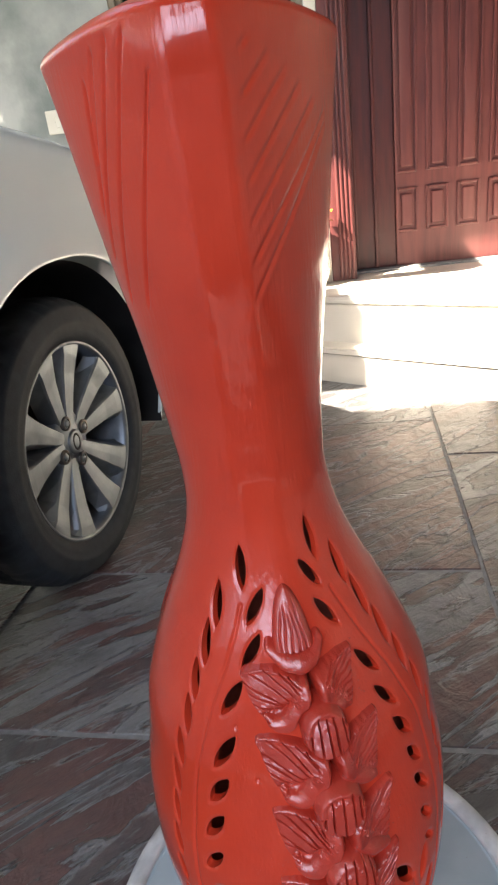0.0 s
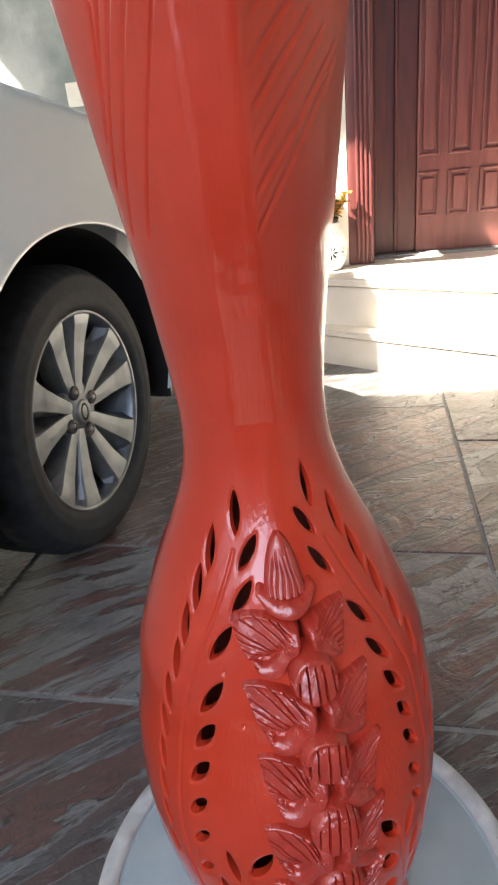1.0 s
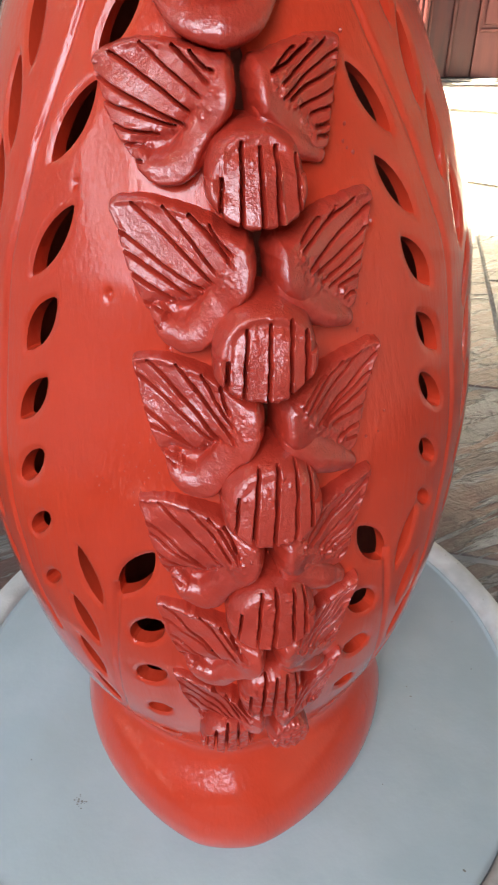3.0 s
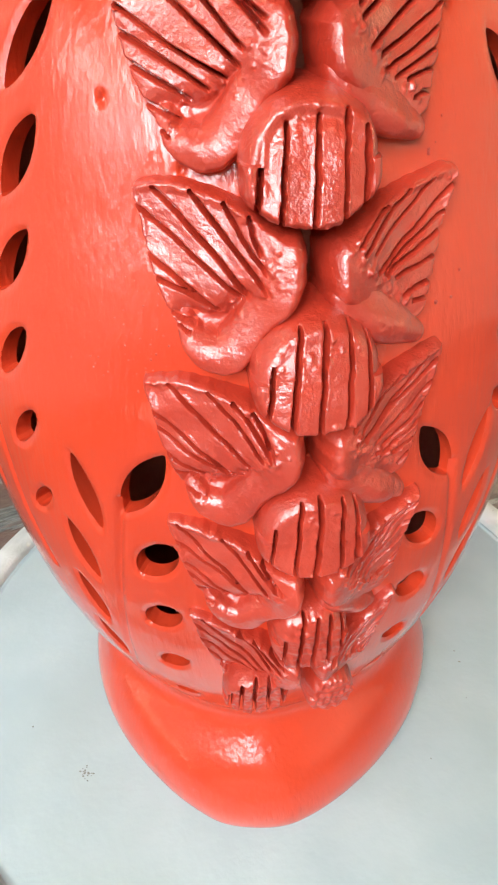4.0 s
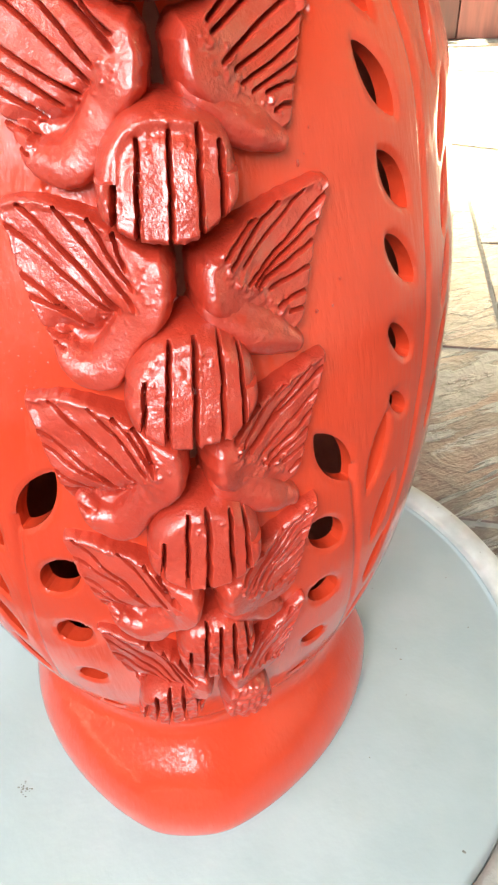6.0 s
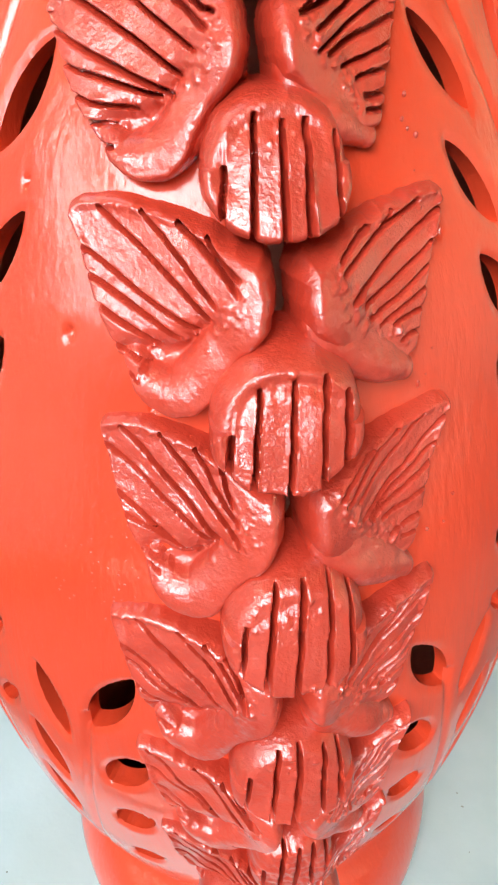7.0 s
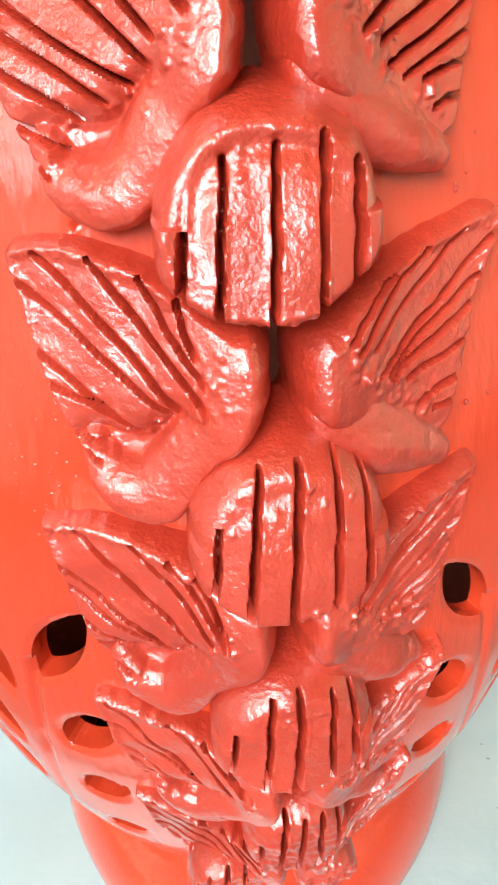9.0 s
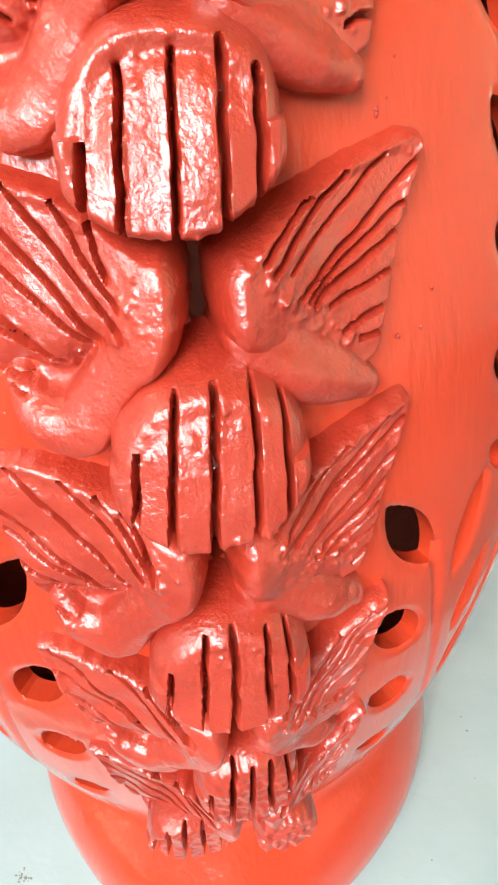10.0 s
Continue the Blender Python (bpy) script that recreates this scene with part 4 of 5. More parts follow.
def build_flowers(vase):
    # rows from the top: height of the cleft, leaf tips left and right (mm), size, middle
    rows = ((.5350, -42, 5, 31, 8, 0.88, 8.4), (.4960, -42, 12, 37, 12, 0.98, 9.6), (.4560, -40.5, 13.7, 38, 13.5, 1.0, 10.4), (.4165, -41, 13, 37, 16, 0.98, 10.4), (.3750, -38.5, 17, 35, 18, 0.92, 10.8), (.3375, -36, 19, 31, 19, 0.80, 11.4))
    for i, (zc, la, lb, ra, rb, k, mid) in enumerate(rows):
        clay_leaf(vase, -1, zc, la, lb, k, 11 + i, mid)
        clay_leaf(vase, 1, zc, -ra, rb, k, 41 + i, mid)
        if i < 5:
            clay_petal(vase, zc, k, 91 + i, mid, ((25, -20), (27, -19), (28, -20), (28, -22), (24, -22))[i])
    for i, (zc, w, t, rise) in enumerate(((.5155, 13.2, 12.0, 17.5), (.4758, 14.3, 12.6, 19.0), (.4352, 14.6, 12.6, 18.0), (.3952, 14.2, 12.2, 16.5), (.3545, 11.5, 12.0, 14.0))):
        clay_bud(vase, zc, w, t, rise, 5 + i, COLUMN + (-0.6, -0.6, 0.4, 0.8, 1.4)[i], 5, (0.7, 0.95, 0.4, 0.2, 0.2)[i])
    clay_hood(vase, .5650, 4.6)
    clay_bud(vase, .3235, 11.0, 10.0, 12.0, 35, 2.6, 5)
    clay_bud(vase, .3195, 8.4, 9.0, 12.5, 36, 17.0, 0)


build_vase()


# ---- the white stand under it ----
def build_stand():
    st = thing("stool", "round white plastic stool with a raised scuffed rim", "stool", at=pose(-0.003, 0.037, 0))
    part("top", lathe([(0, .222), (.1555, .222), (.1575, .2205), (.1595, .2205), (.1605, .2215), (.1605, .212), (0, .212)], 128), M_WHITE_PLASTIC, st)
    part("rim", lathe([(.1606, .214), (.1610, .2235), (.1635, .2262), (.1700, .2268), (.1755, .2255), (.1785, .2215), (.1790, .214), (.1780, .190), (.1715, .188), (.1710, .210), (.1606, .211)], 128), M_RIM, st, "scuffed off-white raised rim")
    part("skirt", lathe([(.168, .205), (.160, .10), (.150, 0), (.145, 0), (.155, .10), (.163, .205)], 96), M_WHITE_PLASTIC, st)
    # grit and clay smears left on the top and the rim
    rng = random.Random(21)
    bm = bmesh.new()
    for i in range(34):
        a, far = rng.uniform(0, 2 * math.pi), rng.choice((rng.uniform(.095, .155), rng.uniform(.165, .174)))
        got = bmesh.ops.create_icosphere(bm, subdivisions=1, radius=rng.uniform(.0002, .0006))["verts"]
        bmesh.ops.scale(bm, vec=(rng.uniform(0.8, 2.2), 1, 0.35), verts=got)
        bmesh.ops.rotate(bm, matrix=Matrix.Rotation(rng.uniform(0, 3.1), 3, 'Z'), verts=got)
        bmesh.ops.translate(bm, vec=(far * math.cos(a), far * math.sin(a), .2222 if far < .16 else .2268), verts=got)
    for x, y in ((-.066, -.092),):
        for i in range(22):
            got = bmesh.ops.create_icosphere(bm, subdivisions=1, radius=rng.uniform(.00015, .00040))["verts"]
            bmesh.ops.scale(bm, vec=(1.6, 1, 0.15), verts=got)
            bmesh.ops.translate(bm, vec=(x + rng.gauss(0, .0022), y + rng.gauss(0, .0013), .2222), verts=got)
    tagged(part("grit", bm, M_GRIT, st), "", "", "", "stuff")


build_stand()


# ---- the white car ----
CAR = pose(-0.49, 0.92, 0.0, 0, 0, -8)      # x outward, y forward along the car, origin under the front wheel
TYRE_R, RIM_R, HUB_Z = 0.312, 0.217, 0.310
CAR_S, CAR_TOP = (-3.2, -2.7, -1.2, -0.6, 0.0, 0.30, 0.55, 0.72, 0.86), (.80, .98, 1.02, 1.0, .960, .914, .825, .70, .42)


def arch_level(s, h):
    """Below 1 inside the wheel opening."""
    return ((np.abs(s) / 0.415) ** 2.3 + (np.maximum(h - HUB_Z + 0.02, 0) / 0.405) ** 2.3) ** (1 / 2.3)


def turned(bm):
    """From a lathe about z to one about the car's outward axis, at hub height."""
    bmesh.ops.rotate(bm, matrix=Matrix.Rotation(radians(90), 3, 'Y'), verts=bm.verts)
    bmesh.ops.translate(bm, vec=(0, 0, HUB_Z), verts=bm.verts)
    return bm


def tyre_mesh():
    """Side wall with raised rings, shoulder and tread with cut grooves."""
    prof = [(.205, -.030), (.214, -.012), (.219, -.006), (.226, .000), (.232, .0035), (.240, .0050), (.252, .0058), (.256, .0072), (.260, .0060), (.272, .0045), (.284, .0005), (.2885, -.0005), (.293, -.006), (.300, -.014), (.3055, -.024), (.309, -.034), (TYRE_R, -.046), (TYRE_R, -.080), (TYRE_R - .008, -.082), (TYRE_R - .008, -.090), (TYRE_R, -.092), (TYRE_R, -.150), (.306, -.172), (.290, -.190), (.230, -.192), (.205, -.180)]
    n = 288
    pos = np.zeros((len(prof), n, 3))
    ang = np.arange(n) * 2 * math.pi / n
    for i, (r, w) in enumerate(prof):
        notch = np.where(np.arange(n) % 6 < 2, 0.0026, 0.0) if 13 <= i <= 22 else np.zeros(n)
        if i in (11, 12):
            notch = np.where(np.arange(n) % 6 < 2, 0.0010, 0.0)
        rr = r - notch
        pos[i] = np.stack([np.full(n, w), rr * np.cos(ang + 0.01 * (i - 13) * (i > 13)), HUB_Z + rr * np.sin(ang + 0.01 * (i - 13) * (i > 13))], -1)
    return grid_mesh("tyre", pos, M_TYRE, wrap=True, flip=True)


def spoke_mesh(turn_by):
    """One spoke: narrow at the hub, splayed at the rim, with sloping flanks and a dished face."""
    bm = bmesh.new()
    rows = []
    for r, half, top, deep in ((.030, .0110, -.034, .034), (.062, .0160, -.033, .038), (.100, .0195, -.029, .040), (.150, .0245, -.022, .038), (.190, .0300, -.013, .030), (.2150, .0380, -.009, .018)):
        rows.append([bm.verts.new(p) for p in ((top - deep, -half * 1.5, r), (top - .004, -half, r), (top, -half * .86, r), (top + .0006, 0, r), (top, half * .86, r), (top - .004, half, r), (top - deep, half * 1.5, r))])
    for a, b in zip(rows, rows[1:]):
        for i in range(6):
            bm.faces.new((a[i], a[i + 1], b[i + 1], b[i]))
    bm.faces.new(rows[0])
    bm.faces.new(rows[-1][::-1])
    bmesh.ops.recalc_face_normals(bm, faces=bm.faces)
    bmesh.ops.rotate(bm, matrix=Matrix.Rotation(turn_by, 3, 'X'), verts=bm.verts)
    bmesh.ops.translate(bm, vec=(0, 0, HUB_Z), verts=bm.verts)
    return bm


def build_wheel(car, s):
    def put(name, data, mat, parent, label=""):
        ob = part(name, data, mat, parent, label)
        if parent is car:
            ob.matrix_local = pose(0, s, 0)
        return ob
    put("tyre", tyre_mesh(), M_TYRE, car, "black worn rubber tyre")
    rim = put("rim", turned(lathe([(.196, -.150), (.204, -.030), (.2065, -.016), (.211, -.0075), (.2165, -.0055), (.2185, -.010), (.216, -.024), (.212, -.150)], 96)), M_ALLOY, car, "ten-spoke silver alloy rim")
    for i in range(10):
        put("spoke", spoke_mesh(radians(72 * (i // 2) + (15 if i % 2 else -15) + 3)), M_ALLOY, rim)
    put("hub", turned(lathe([(0, -.030), (.030, -.030), (.034, -.033), (.060, -.036), (.068, -.042), (.070, -.075), (0, -.075)], 48)), M_ALLOY, rim)
    cap = put("centre_cap", turned(lathe([(0, -.0245), (.022, -.0248), (.0265, -.0265), (.028, -.031)], 40)), M_ALLOY, rim)
    bm = lathe([(.0150, -.0238), (.0195, -.0238), (.0205, -.0255), (.0140, -.0255), (.0150, -.0238)], 32)
    bmesh.ops.rotate(bm, matrix=Matrix.Rotation(radians(90), 3, 'Y'), verts=bm.verts)
    bmesh.ops.scale(bm, vec=(1, 0.72, 1), verts=bm.verts)
    bmesh.ops.translate(bm, vec=(0, 0, HUB_Z), verts=bm.verts)
    put("badge", bm, M_BLACK, rim, "plain dark oval ring on the cap")
    for i in range(4):
        a = radians(18 + 90 * i)
        bm = lathe([(0, -.0255), (.0070, -.026), (.0090, -.0295), (.0095, -.045)], 12)
        bmesh.ops.rotate(bm, matrix=Matrix.Rotation(radians(90), 3, 'Y'), verts=bm.verts)
        bmesh.ops.translate(bm, vec=(0, .051 * math.cos(a), HUB_Z + .051 * math.sin(a)), verts=bm.verts)
        put("lug_nut", bm, M_ALLOY, rim)
        # dark ring proud of the spokes, put in for the nut recess's shade
        bm = lathe([(.0105, -.0275), (.0150, -.0275), (.0158, -.0285), (.0158, -.040)], 24)
        bmesh.ops.rotate(bm, matrix=Matrix.Rotation(radians(90), 3, 'Y'), verts=bm.verts)
        bmesh.ops.translate(bm, vec=(0, .051 * math.cos(a), HUB_Z + .051 * math.sin(a)), verts=bm.verts)
        put("nut_pocket", bm, M_DISC, rim)
    put("brake_disc", turned(lathe([(0, -.085), (.128, -.085), (.130, -.088), (.130, -.105), (0, -.105)], 64)), M_DISC, rim)
    put("caliper", block(-.125, -.150, HUB_Z + .03, -.070, -.075, HUB_Z + .150, .012), M_RUST, rim, "rusty brake caliper behind the spokes")
    # added near-black disc fills in the dark behind the spokes
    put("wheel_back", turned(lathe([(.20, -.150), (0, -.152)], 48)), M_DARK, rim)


def build_car():
    car = thing("car", "white hatchback car parked on the tiles, alloy wheels", "car", at=CAR)
    ss = np.concatenate([np.linspace(-3.2, -0.56, 60)[:-1], np.linspace(-0.56, 0.56, 150), np.linspace(0.56, 0.86, 26)[1:]])
    top = smooth_curve(CAR_S, CAR_TOP, ss)
    rows = []
    for s, t in zip(ss, top):
        nose = max(0.0, (s - 0.30) / 0.56) ** 2.2 * 0.42
        row = []
        for h in np.linspace(0.20, t - 0.075, 90):
            f = min(1, max(0, (h - 0.20) / max(.1, t - 0.275)))
            flare = 0.006 * math.exp(-((math.hypot(s, h - HUB_Z) - 0.40) / 0.05) ** 2)
            row.append((0.008 + 0.028 * math.sin(math.pi * f) ** 0.8 - nose + flare - 0.03 * max(0, 0.12 - f), s, h))
        for a in np.linspace(0, 1, 12)[1:]:
            ang = a * math.pi / 2
            row.append((0.008 - nose - 0.11 * (1 - math.cos(ang)), s, t - 0.075 + 0.065 * math.sin(ang)))
        for w in np.linspace(0.11, 1.56, 14)[1:]:
            row.append((0.008 - w - nose * (1 - 1.3 * w), s, t - 0.01 + 0.035 * math.sin(math.pi * w / 1.66)))
        row.append((-1.64, s, t - 0.10))
        row.append((-1.66, s, 0.20))
        rows.append(row)
    pos = np.array(rows)
    c = (pos[:-1, :-1] + pos[1:, 1:]) / 2
    keep = np.ones(c.shape[:2], bool)
    for s0 in (0.0, -2.52):
        gone = (arch_level(c[..., 1] - s0, c[..., 2]) < 1.0) & (c[..., 0] > -0.5)
        keep &= ~gone
        corners = np.zeros(pos.shape[:2], int)
        for di in (0, 1):
            for dj in (0, 1):
                corners[di:di + gone.shape[0], dj:dj + gone.shape[1]] += gone
        edge = (corners > 0) & (corners < 4)
        lv = np.maximum(arch_level(pos[..., 1] - s0, pos[..., 2]), 0.3)
        up = pos[..., 2] > HUB_Z - 0.02
        pos[..., 1] = np.where(edge, np.where(up, s0 + (pos[..., 1] - s0) / lv, s0 + np.sign(pos[..., 1] - s0) * 0.415), pos[..., 1])
        pos[..., 2] = np.where(edge & up, HUB_Z - 0.02 + (pos[..., 2] - HUB_Z + 0.02) / lv, pos[..., 2])
    body = part("body", grid_mesh("body", pos, M_CAR, keep=keep), M_CAR, car, "white painted body panels")
    # folded lip round each wheel opening
    for s0 in (0.0, -2.52):
        lip = []
        for th in np.linspace(-0.1, math.pi + 0.1, 121):
            c, sn = math.cos(th), max(0.0, math.sin(th))
            s, h = s0 + 0.415 * math.copysign(abs(c) ** (2 / 2.3), c), HUB_Z - 0.02 + 0.405 * sn ** (2 / 2.3)
            if not 0 <= th <= math.pi:
                h -= 0.09
            top_here = float(smooth_curve(CAR_S, CAR_TOP, s))
            f = min(1, max(0, (h - 0.20) / max(.1, top_here - 0.275)))
            x = 0.008 + 0.028 * math.sin(math.pi * f) ** 0.8 - max(0.0, (s - 0.30) / 0.56) ** 2.2 * 0.42 + 0.006 * math.exp(-((math.hypot(s, h - HUB_Z) - 0.40) / 0.05) ** 2) * (s0 == 0) - 0.03 * max(0, 0.12 - f)
            mid = Vector((0, s0, HUB_Z - 0.02))
            q = Vector((x, s, h))
            inward = (mid - Vector((0, s, h))).normalized()
            lip.append([q - inward * .006 + Vector((.0006, 0, 0)), q + Vector((.0012, 0, 0)), q + inward * .002 + Vector((.0004, 0, 0)), q + inward * .003 - Vector((.002, 0, 0)), q + inward * .003 - Vector((.008, 0, 0))])
        part("arch_lip", grid_mesh("arch_lip", np.array(lip), M_CAR), M_CAR, car)
    part("underbody", block(-1.60, -3.1, 0.18, -0.30, 0.55, 0.30, .02), M_BLACK, car)
    for s0 in (0.0, -2.52):
        th = np.linspace(-0.25, math.pi + 0.25, 50)
        lin = np.array([[(w, s0 + 0.42 * math.cos(a), HUB_Z - 0.02 + 0.40 * math.sin(a)) for a in th] for w in (0.0, -0.08, -0.20, -0.34)] + [[(-0.35, s0 + 0.05 * math.cos(a), HUB_Z + 0.05 * math.sin(a)) for a in th]])
        part("wheel_arch_liner", grid_mesh("wheel_arch_liner", lin, M_BLACK), M_BLACK, car)
        build_wheel(car, s0)
    # cabin, behind the camera's left
    prof = ((-2.9, .95), (-2.55, 1.42), (-1.9, 1.50), (-1.35, 1.44), (-0.70, 1.0))
    cab = np.array([[(-0.03 - 0.12 * (z - .95) / .5, y, z) for y, z in prof], [(-0.22, y, z + .02) for y, z in prof], [(-1.44, y, z + .02) for y, z in prof], [(-1.62 + 0.12 * (z - .95) / .5, y, z) for y, z in prof]])
    part("cabin", grid_mesh("cabin", cab, M_CAR), M_CAR, car)
    bm = bmesh.new()
    vs = [bm.verts.new(p) for p in ((-0.022, -2.70, .985), (-0.022, -0.86, .985), (-0.125, -1.36, 1.40), (-0.135, -2.45, 1.39))]
    bm.faces.new(vs)
    bmesh.ops.solidify(bm, geom=bm.faces[:], thickness=0.006)
    part("side_window", bm, M_GLASS, car, "dark tinted side window")


build_car()


# ---- door ----
def build_door():
    door = tagged(part("door_1", block(0.405, DOOR_Y, PORCH_Z + .012, 1.40, DOOR_Y + 0.045, 2.40, 0.002), M_DOOR, None), "red-brown panelled wooden front door, closed", "door", "", "structure")
    for i in range(7):
        x = 0.452 + 0.132 * i
        for z0, z1 in ((.480, .665), (.725, 1.62), (1.70, 2.32)):
            bm = bmesh.new()
            w, f = 0.049, 0.012
            for a, b, c, d in ((x - w, z0, x - w + f, z1), (x + w - f, z0, x + w, z1), (x - w + f, z0, x + w - f, z0 + f), (x - w + f, z1 - f, x + w - f, z1)):
                box(bm, a, DOOR_Y - 0.010, b, c, DOOR_Y + 0.002, d, 0.003, 2)
            panel = part("panel", bm, M_DOOR, door)
            part("panel_field", block(x - w + 0.022, DOOR_Y - 0.012, z0 + 0.024, x + w - 0.022, DOOR_Y + 0.002, z1 - 0.024, 0.007, 3), M_DOOR, panel)
    part("threshold", block(0.21, DOOR_Y - 0.05, PORCH_Z, 1.42, DOOR_Y + 0.05, PORCH_Z + 0.011, .003), M_GROUT, door)
    # fluted outer jambs and plain recessed side panels
    for x0, s in ((0.103, 1), (1.515, 1)):
        jamb = part("jamb", block(x0, WALL_Y - 0.012, PORCH_Z, x0 + 0.107, WALL_Y + 0.14, 2.42, .003), M_DOOR, door)
        for i in range(4):
            part("flute", block(x0 + 0.034 + 0.018 * i, WALL_Y - 0.024, PORCH_Z + 0.004, x0 + 0.046 + 0.018 * i, WALL_Y - 0.010, 2.42, .005, 3), M_DOOR, jamb)
    # side boards and their mouldings carry the recess's shade as colour
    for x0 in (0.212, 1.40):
        side = part("side_panel", block(x0, DOOR_Y + 0.008, PORCH_Z + .012, x0 + 0.115 + 0.076 * (x0 < 1), DOOR_Y + 0.05, 2.42, .003), M_DOOR_SHADE, door, "side board with the recess's shade in its colour")
        part("moulding", block(x0 + 0.095, DOOR_Y - 0.006, PORCH_Z + .012, x0 + 0.112, DOOR_Y + 0.010, 2.42, .005, 3), M_DOOR_SHADE, side)
        part("moulding", block(x0 + 0.010, DOOR_Y - 0.003, PORCH_Z + .012, x0 + 0.020, DOOR_Y + 0.010, 2.42, .003, 2), M_DOOR_SHADE, side)
    part("lintel", block(0.212, WALL_Y + 0.02, 2.405, 1.512, DOOR_Y + 0.05, 2.42, .002), M_DOOR, door)


build_door()


# ---- window ----
def build_window():
    win = tagged(part("window_1", block(-0.66, WALL_Y + 0.060, 0.64, 0.03, WALL_Y + 0.066, 1.98), M_GLASS, None), "green reflective sliding window in a bronze frame", "window", "", "structure")
    for x0, x1, y0 in ((-0.70, -0.672, .004), (-0.674, -0.652, .030), (-0.352, -0.318, .026), (0.010, 0.034, .030), (0.030, 0.052, .004)):
        part("window_frame", block(x0, WALL_Y + y0, 0.62, x1, WALL_Y + 0.09, 2.0, .003), M_FRAME, win)
    for z0, z1 in ((0.62, 0.66), (1.96, 2.0)):
        part("window_frame", block(-0.652, WALL_Y + 0.02, z0, 0.010, WALL_Y + 0.088, z1, .003), M_FRAME, win)
    win.visible_shadow = False
    # near-black board added in place of the room's own shade
    part("curtain", block(-0.698, WALL_Y + 0.150, 0.60, 0.050, WALL_Y + 0.165, 2.02), M_DARK, win, "near-black board put in for the unlit room behind the glass")
    for x in (-0.49,):
        part("window_bar", block(x - .004, WALL_Y + 0.110, 0.62, x + .004, WALL_Y + 0.118, 2.0, .002), M_FRAME, win)
    for z in (0.79, 0.97, 1.15, 1.333, 1.514, 1.70):
        part("window_bar", block(-0.66, WALL_Y + 0.121, z - .0035, -0.36, WALL_Y + 0.127, z + .0035, .002), M_FRAME, win)
    part("window_sill", block(-0.74, WALL_Y - 0.035, 0.585, 0.06, WALL_Y + 0.05, 0.618, .006), M_TRIM, win)


build_window()
structure("trim", block(0.056, WALL_Y - 0.014, PORCH_Z, 0.1015, WALL_Y + 0.01, 2.44, .003), M_TRIM, "pale cream strip between window and door frame", "trim")
plate = thing("switch_plate", "small cream plastic switch plate on the plaster wall", "switch", at=pose(-0.985, WALL_Y, 1.095))
part("plate", block(-.058, -.009, -.045, .058, .0, .045, .004, 3), M_PLATE, plate)
part("rocker", block(-.018, -.013, -.022, .018, -.008, .022, .003, 2), M_PLATE, plate)


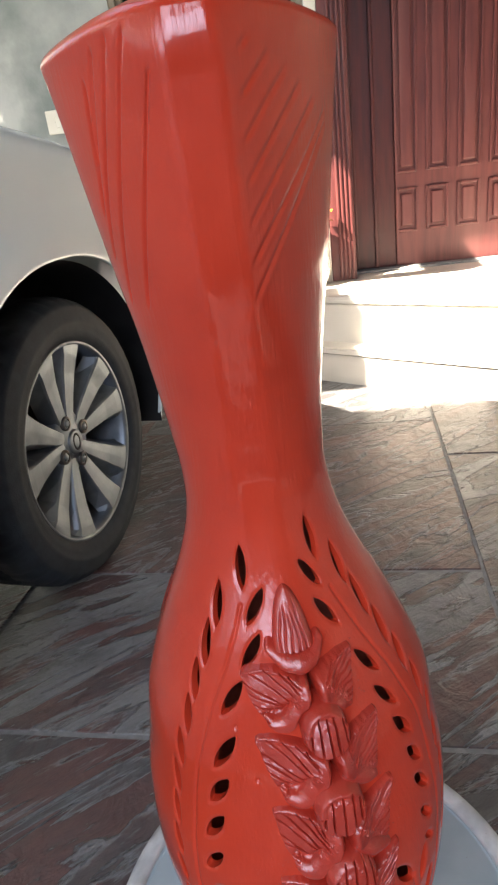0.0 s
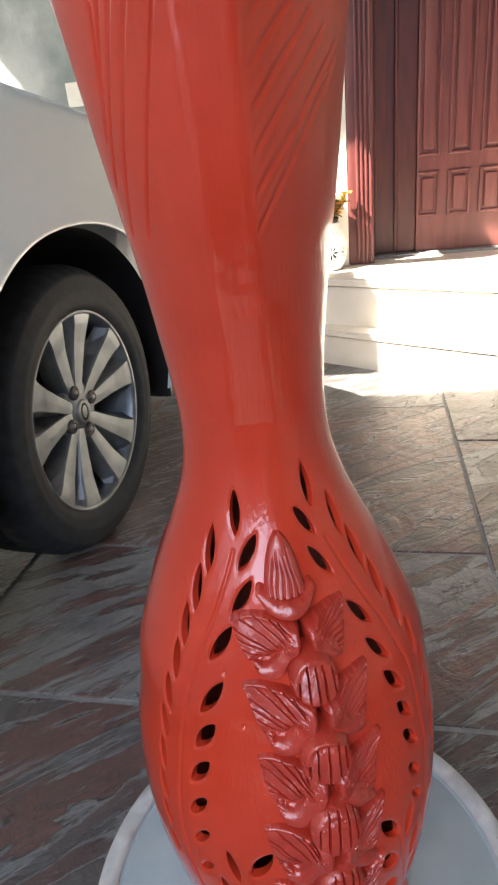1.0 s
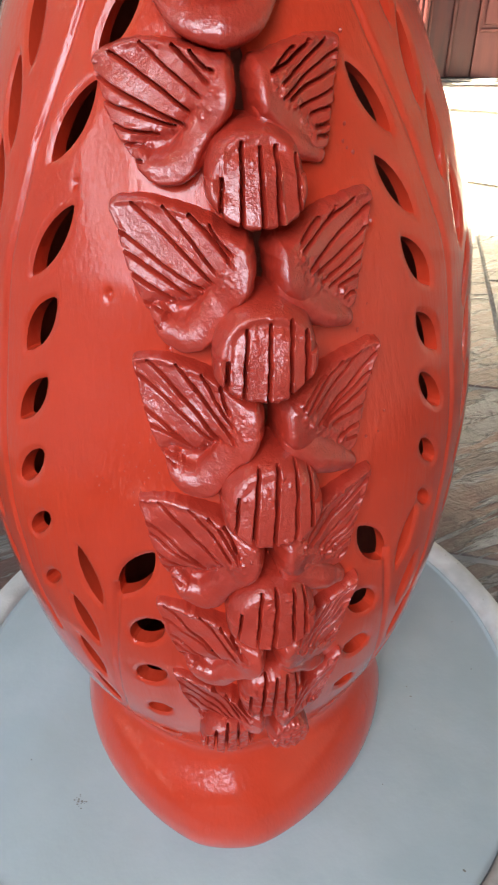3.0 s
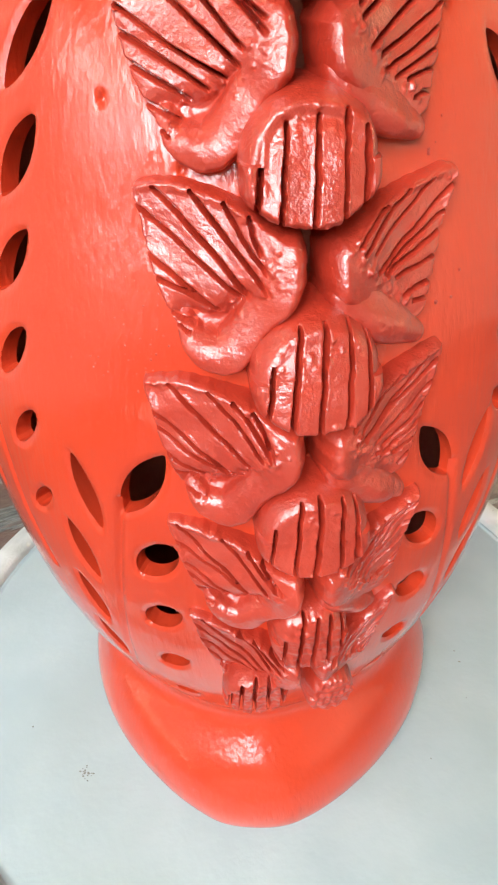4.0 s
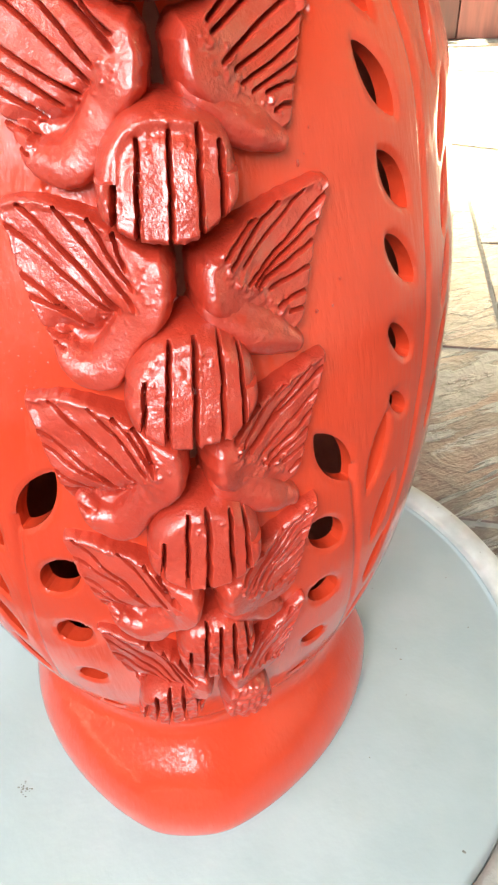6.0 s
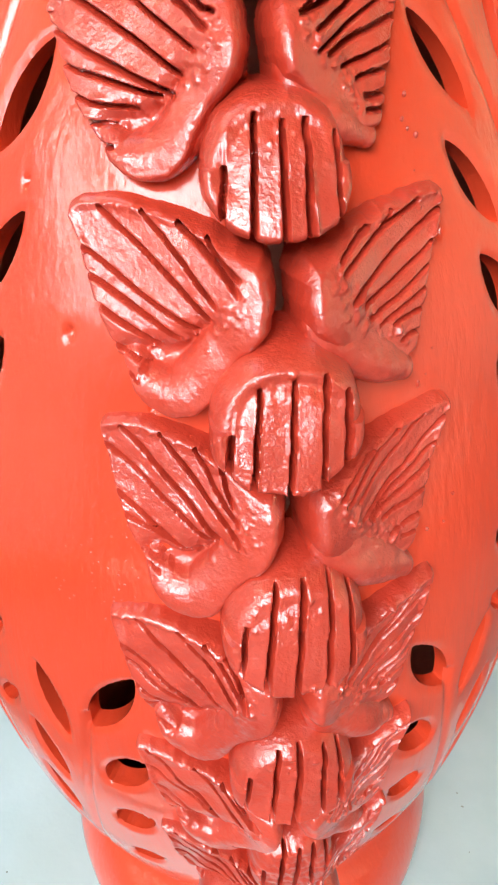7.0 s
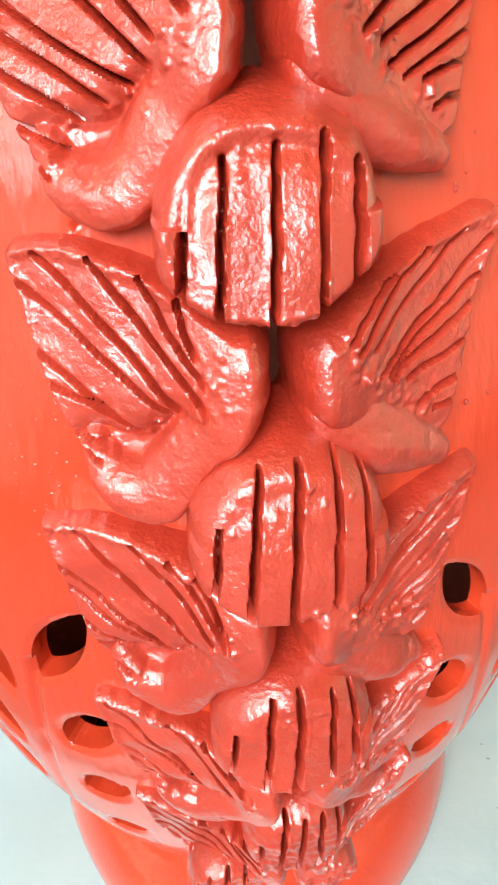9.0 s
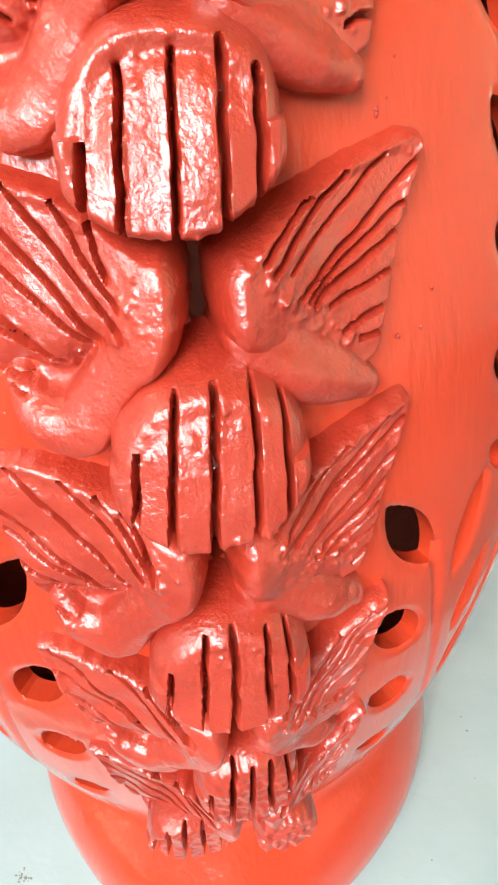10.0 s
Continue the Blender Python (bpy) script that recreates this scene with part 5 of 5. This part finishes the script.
# ---- pierced white pot with a croton on the porch ----
def build_pot():
    pot = thing("plant_pot", "white pierced ceramic pot with yellow and green croton", "plant pot", at=pose(0.008, 2.468, PORCH_Z) @ Matrix.Scale(0.87, 4))
    prof = ((.0, .060), (.004, .066), (.02, .076), (.06, .092), (.10, .096), (.14, .090), (.18, .074), (.205, .064), (.214, .066), (.222, .062))
    zz = np.linspace(0, .222, 150)
    rr = smooth_curve([a for a, _ in prof], [b for _, b in prof], zz)
    n = 260
    ang = np.arange(n) * 2 * math.pi / n
    A, Z = np.meshgrid(ang, zz)
    pos = np.stack([rr[:, None] * np.cos(A), rr[:, None] * np.sin(A), Z], -1)
    u, v = (A[:-1] + math.pi / n), (Z[:-1] + Z[1:]) / 2
    keep = np.ones(u.shape, bool)
    x = ((u * 26 / (2 * math.pi)) % 1 - 0.5) * 0.021
    keep &= ~((x / .0046) ** 2 + ((v - .172) / .0135) ** 2 < 1)
    for row, cz in ((0, .090),):
        k = 7
        x = ((u * k / (2 * math.pi)) % 1 - 0.5) * (2 * math.pi * .095 / k)
        y = v - cz
        for j in range(8):
            a = j * math.pi / 4 + math.pi / 8 * 0
            s, t = x * math.cos(a) + y * math.sin(a), -x * math.sin(a) + y * math.cos(a)
            keep &= ~(((s - .0215) / .0135) ** 2 + (t / .0050) ** 2 < 1)
    body = part("pot", grid_mesh("pot", pos, M_POT, wrap=True, keep=keep), M_POT, pot, "white glazed ceramic with leaf-shaped openings")
    mod = body.modifiers.new("wall", 'SOLIDIFY')
    mod.thickness, mod.offset = 0.005, -1
    part("inner_pot", lathe([(0, .012), (.048, .012), (.054, .10), (.052, .215), (.058, .232), (.061, .240), (.057, .242), (.052, .236), (0, .232)], 40), M_SOIL, pot, "black plastic nursery pot inside")
    rng = random.Random(7)
    for i in range(9):
        a, lean = i * 2.4, 0.030 + 0.026 * (i % 3)
        base, tip = Vector((.018 * math.cos(a), .018 * math.sin(a), .225)), Vector((lean * 1.3 * math.cos(a), lean * 1.3 * math.sin(a), (.300 + .085 * rng.random())))
        d = (tip - base).normalized()
        bm = bmesh.new()
        bmesh.ops.create_cone(bm, segments=6, radius1=.0035, radius2=.002, depth=(tip - base).length, cap_ends=True)
        bmesh.ops.rotate(bm, matrix=d.to_track_quat('Z', 'Y').to_matrix(), verts=bm.verts)
        bmesh.ops.translate(bm, vec=(base + tip) / 2, verts=bm.verts)
        part("stem", bm, M_STEM, pot)
        for j in range(26):
            q = base.lerp(tip, 0.20 + 0.80 * j / 25)
            az, up = j * 2.4 + i, rng.uniform(0.1, 1.1)
            way = Vector((math.cos(az) * math.cos(up), math.sin(az) * math.cos(up), math.sin(up)))
            ln, wd = rng.uniform(.030, .046), rng.uniform(.013, .020)
            sidew = way.cross(Vector((0, 0, 1))).normalized()
            nrm = sidew.cross(way)
            vs, fs = [], []
            for k in range(6):
                t = k / 5
                w = wd * math.sin(math.pi * min(1, t * 0.95 + 0.04)) ** 0.8
                c = q + way * ln * t - Vector((0, 0, 1)) * ln * 0.35 * t * t
                vs += [c - sidew * w + nrm * w * 0.3, c - nrm * 0.001, c + sidew * w + nrm * w * 0.3]
            for k in range(5):
                fs += [(3 * k, 3 * k + 1, 3 * k + 4, 3 * k + 3), (3 * k + 1, 3 * k + 2, 3 * k + 5, 3 * k + 4)]
            mt = M_LEAF_Y if (rng.random() < 0.72 and q.z > .26) or rng.random() < 0.2 else M_LEAF_G
            part("leaf", mesh_of("leaf", vs, fs, mt), mt, pot)


build_pot()
lay_tiles()
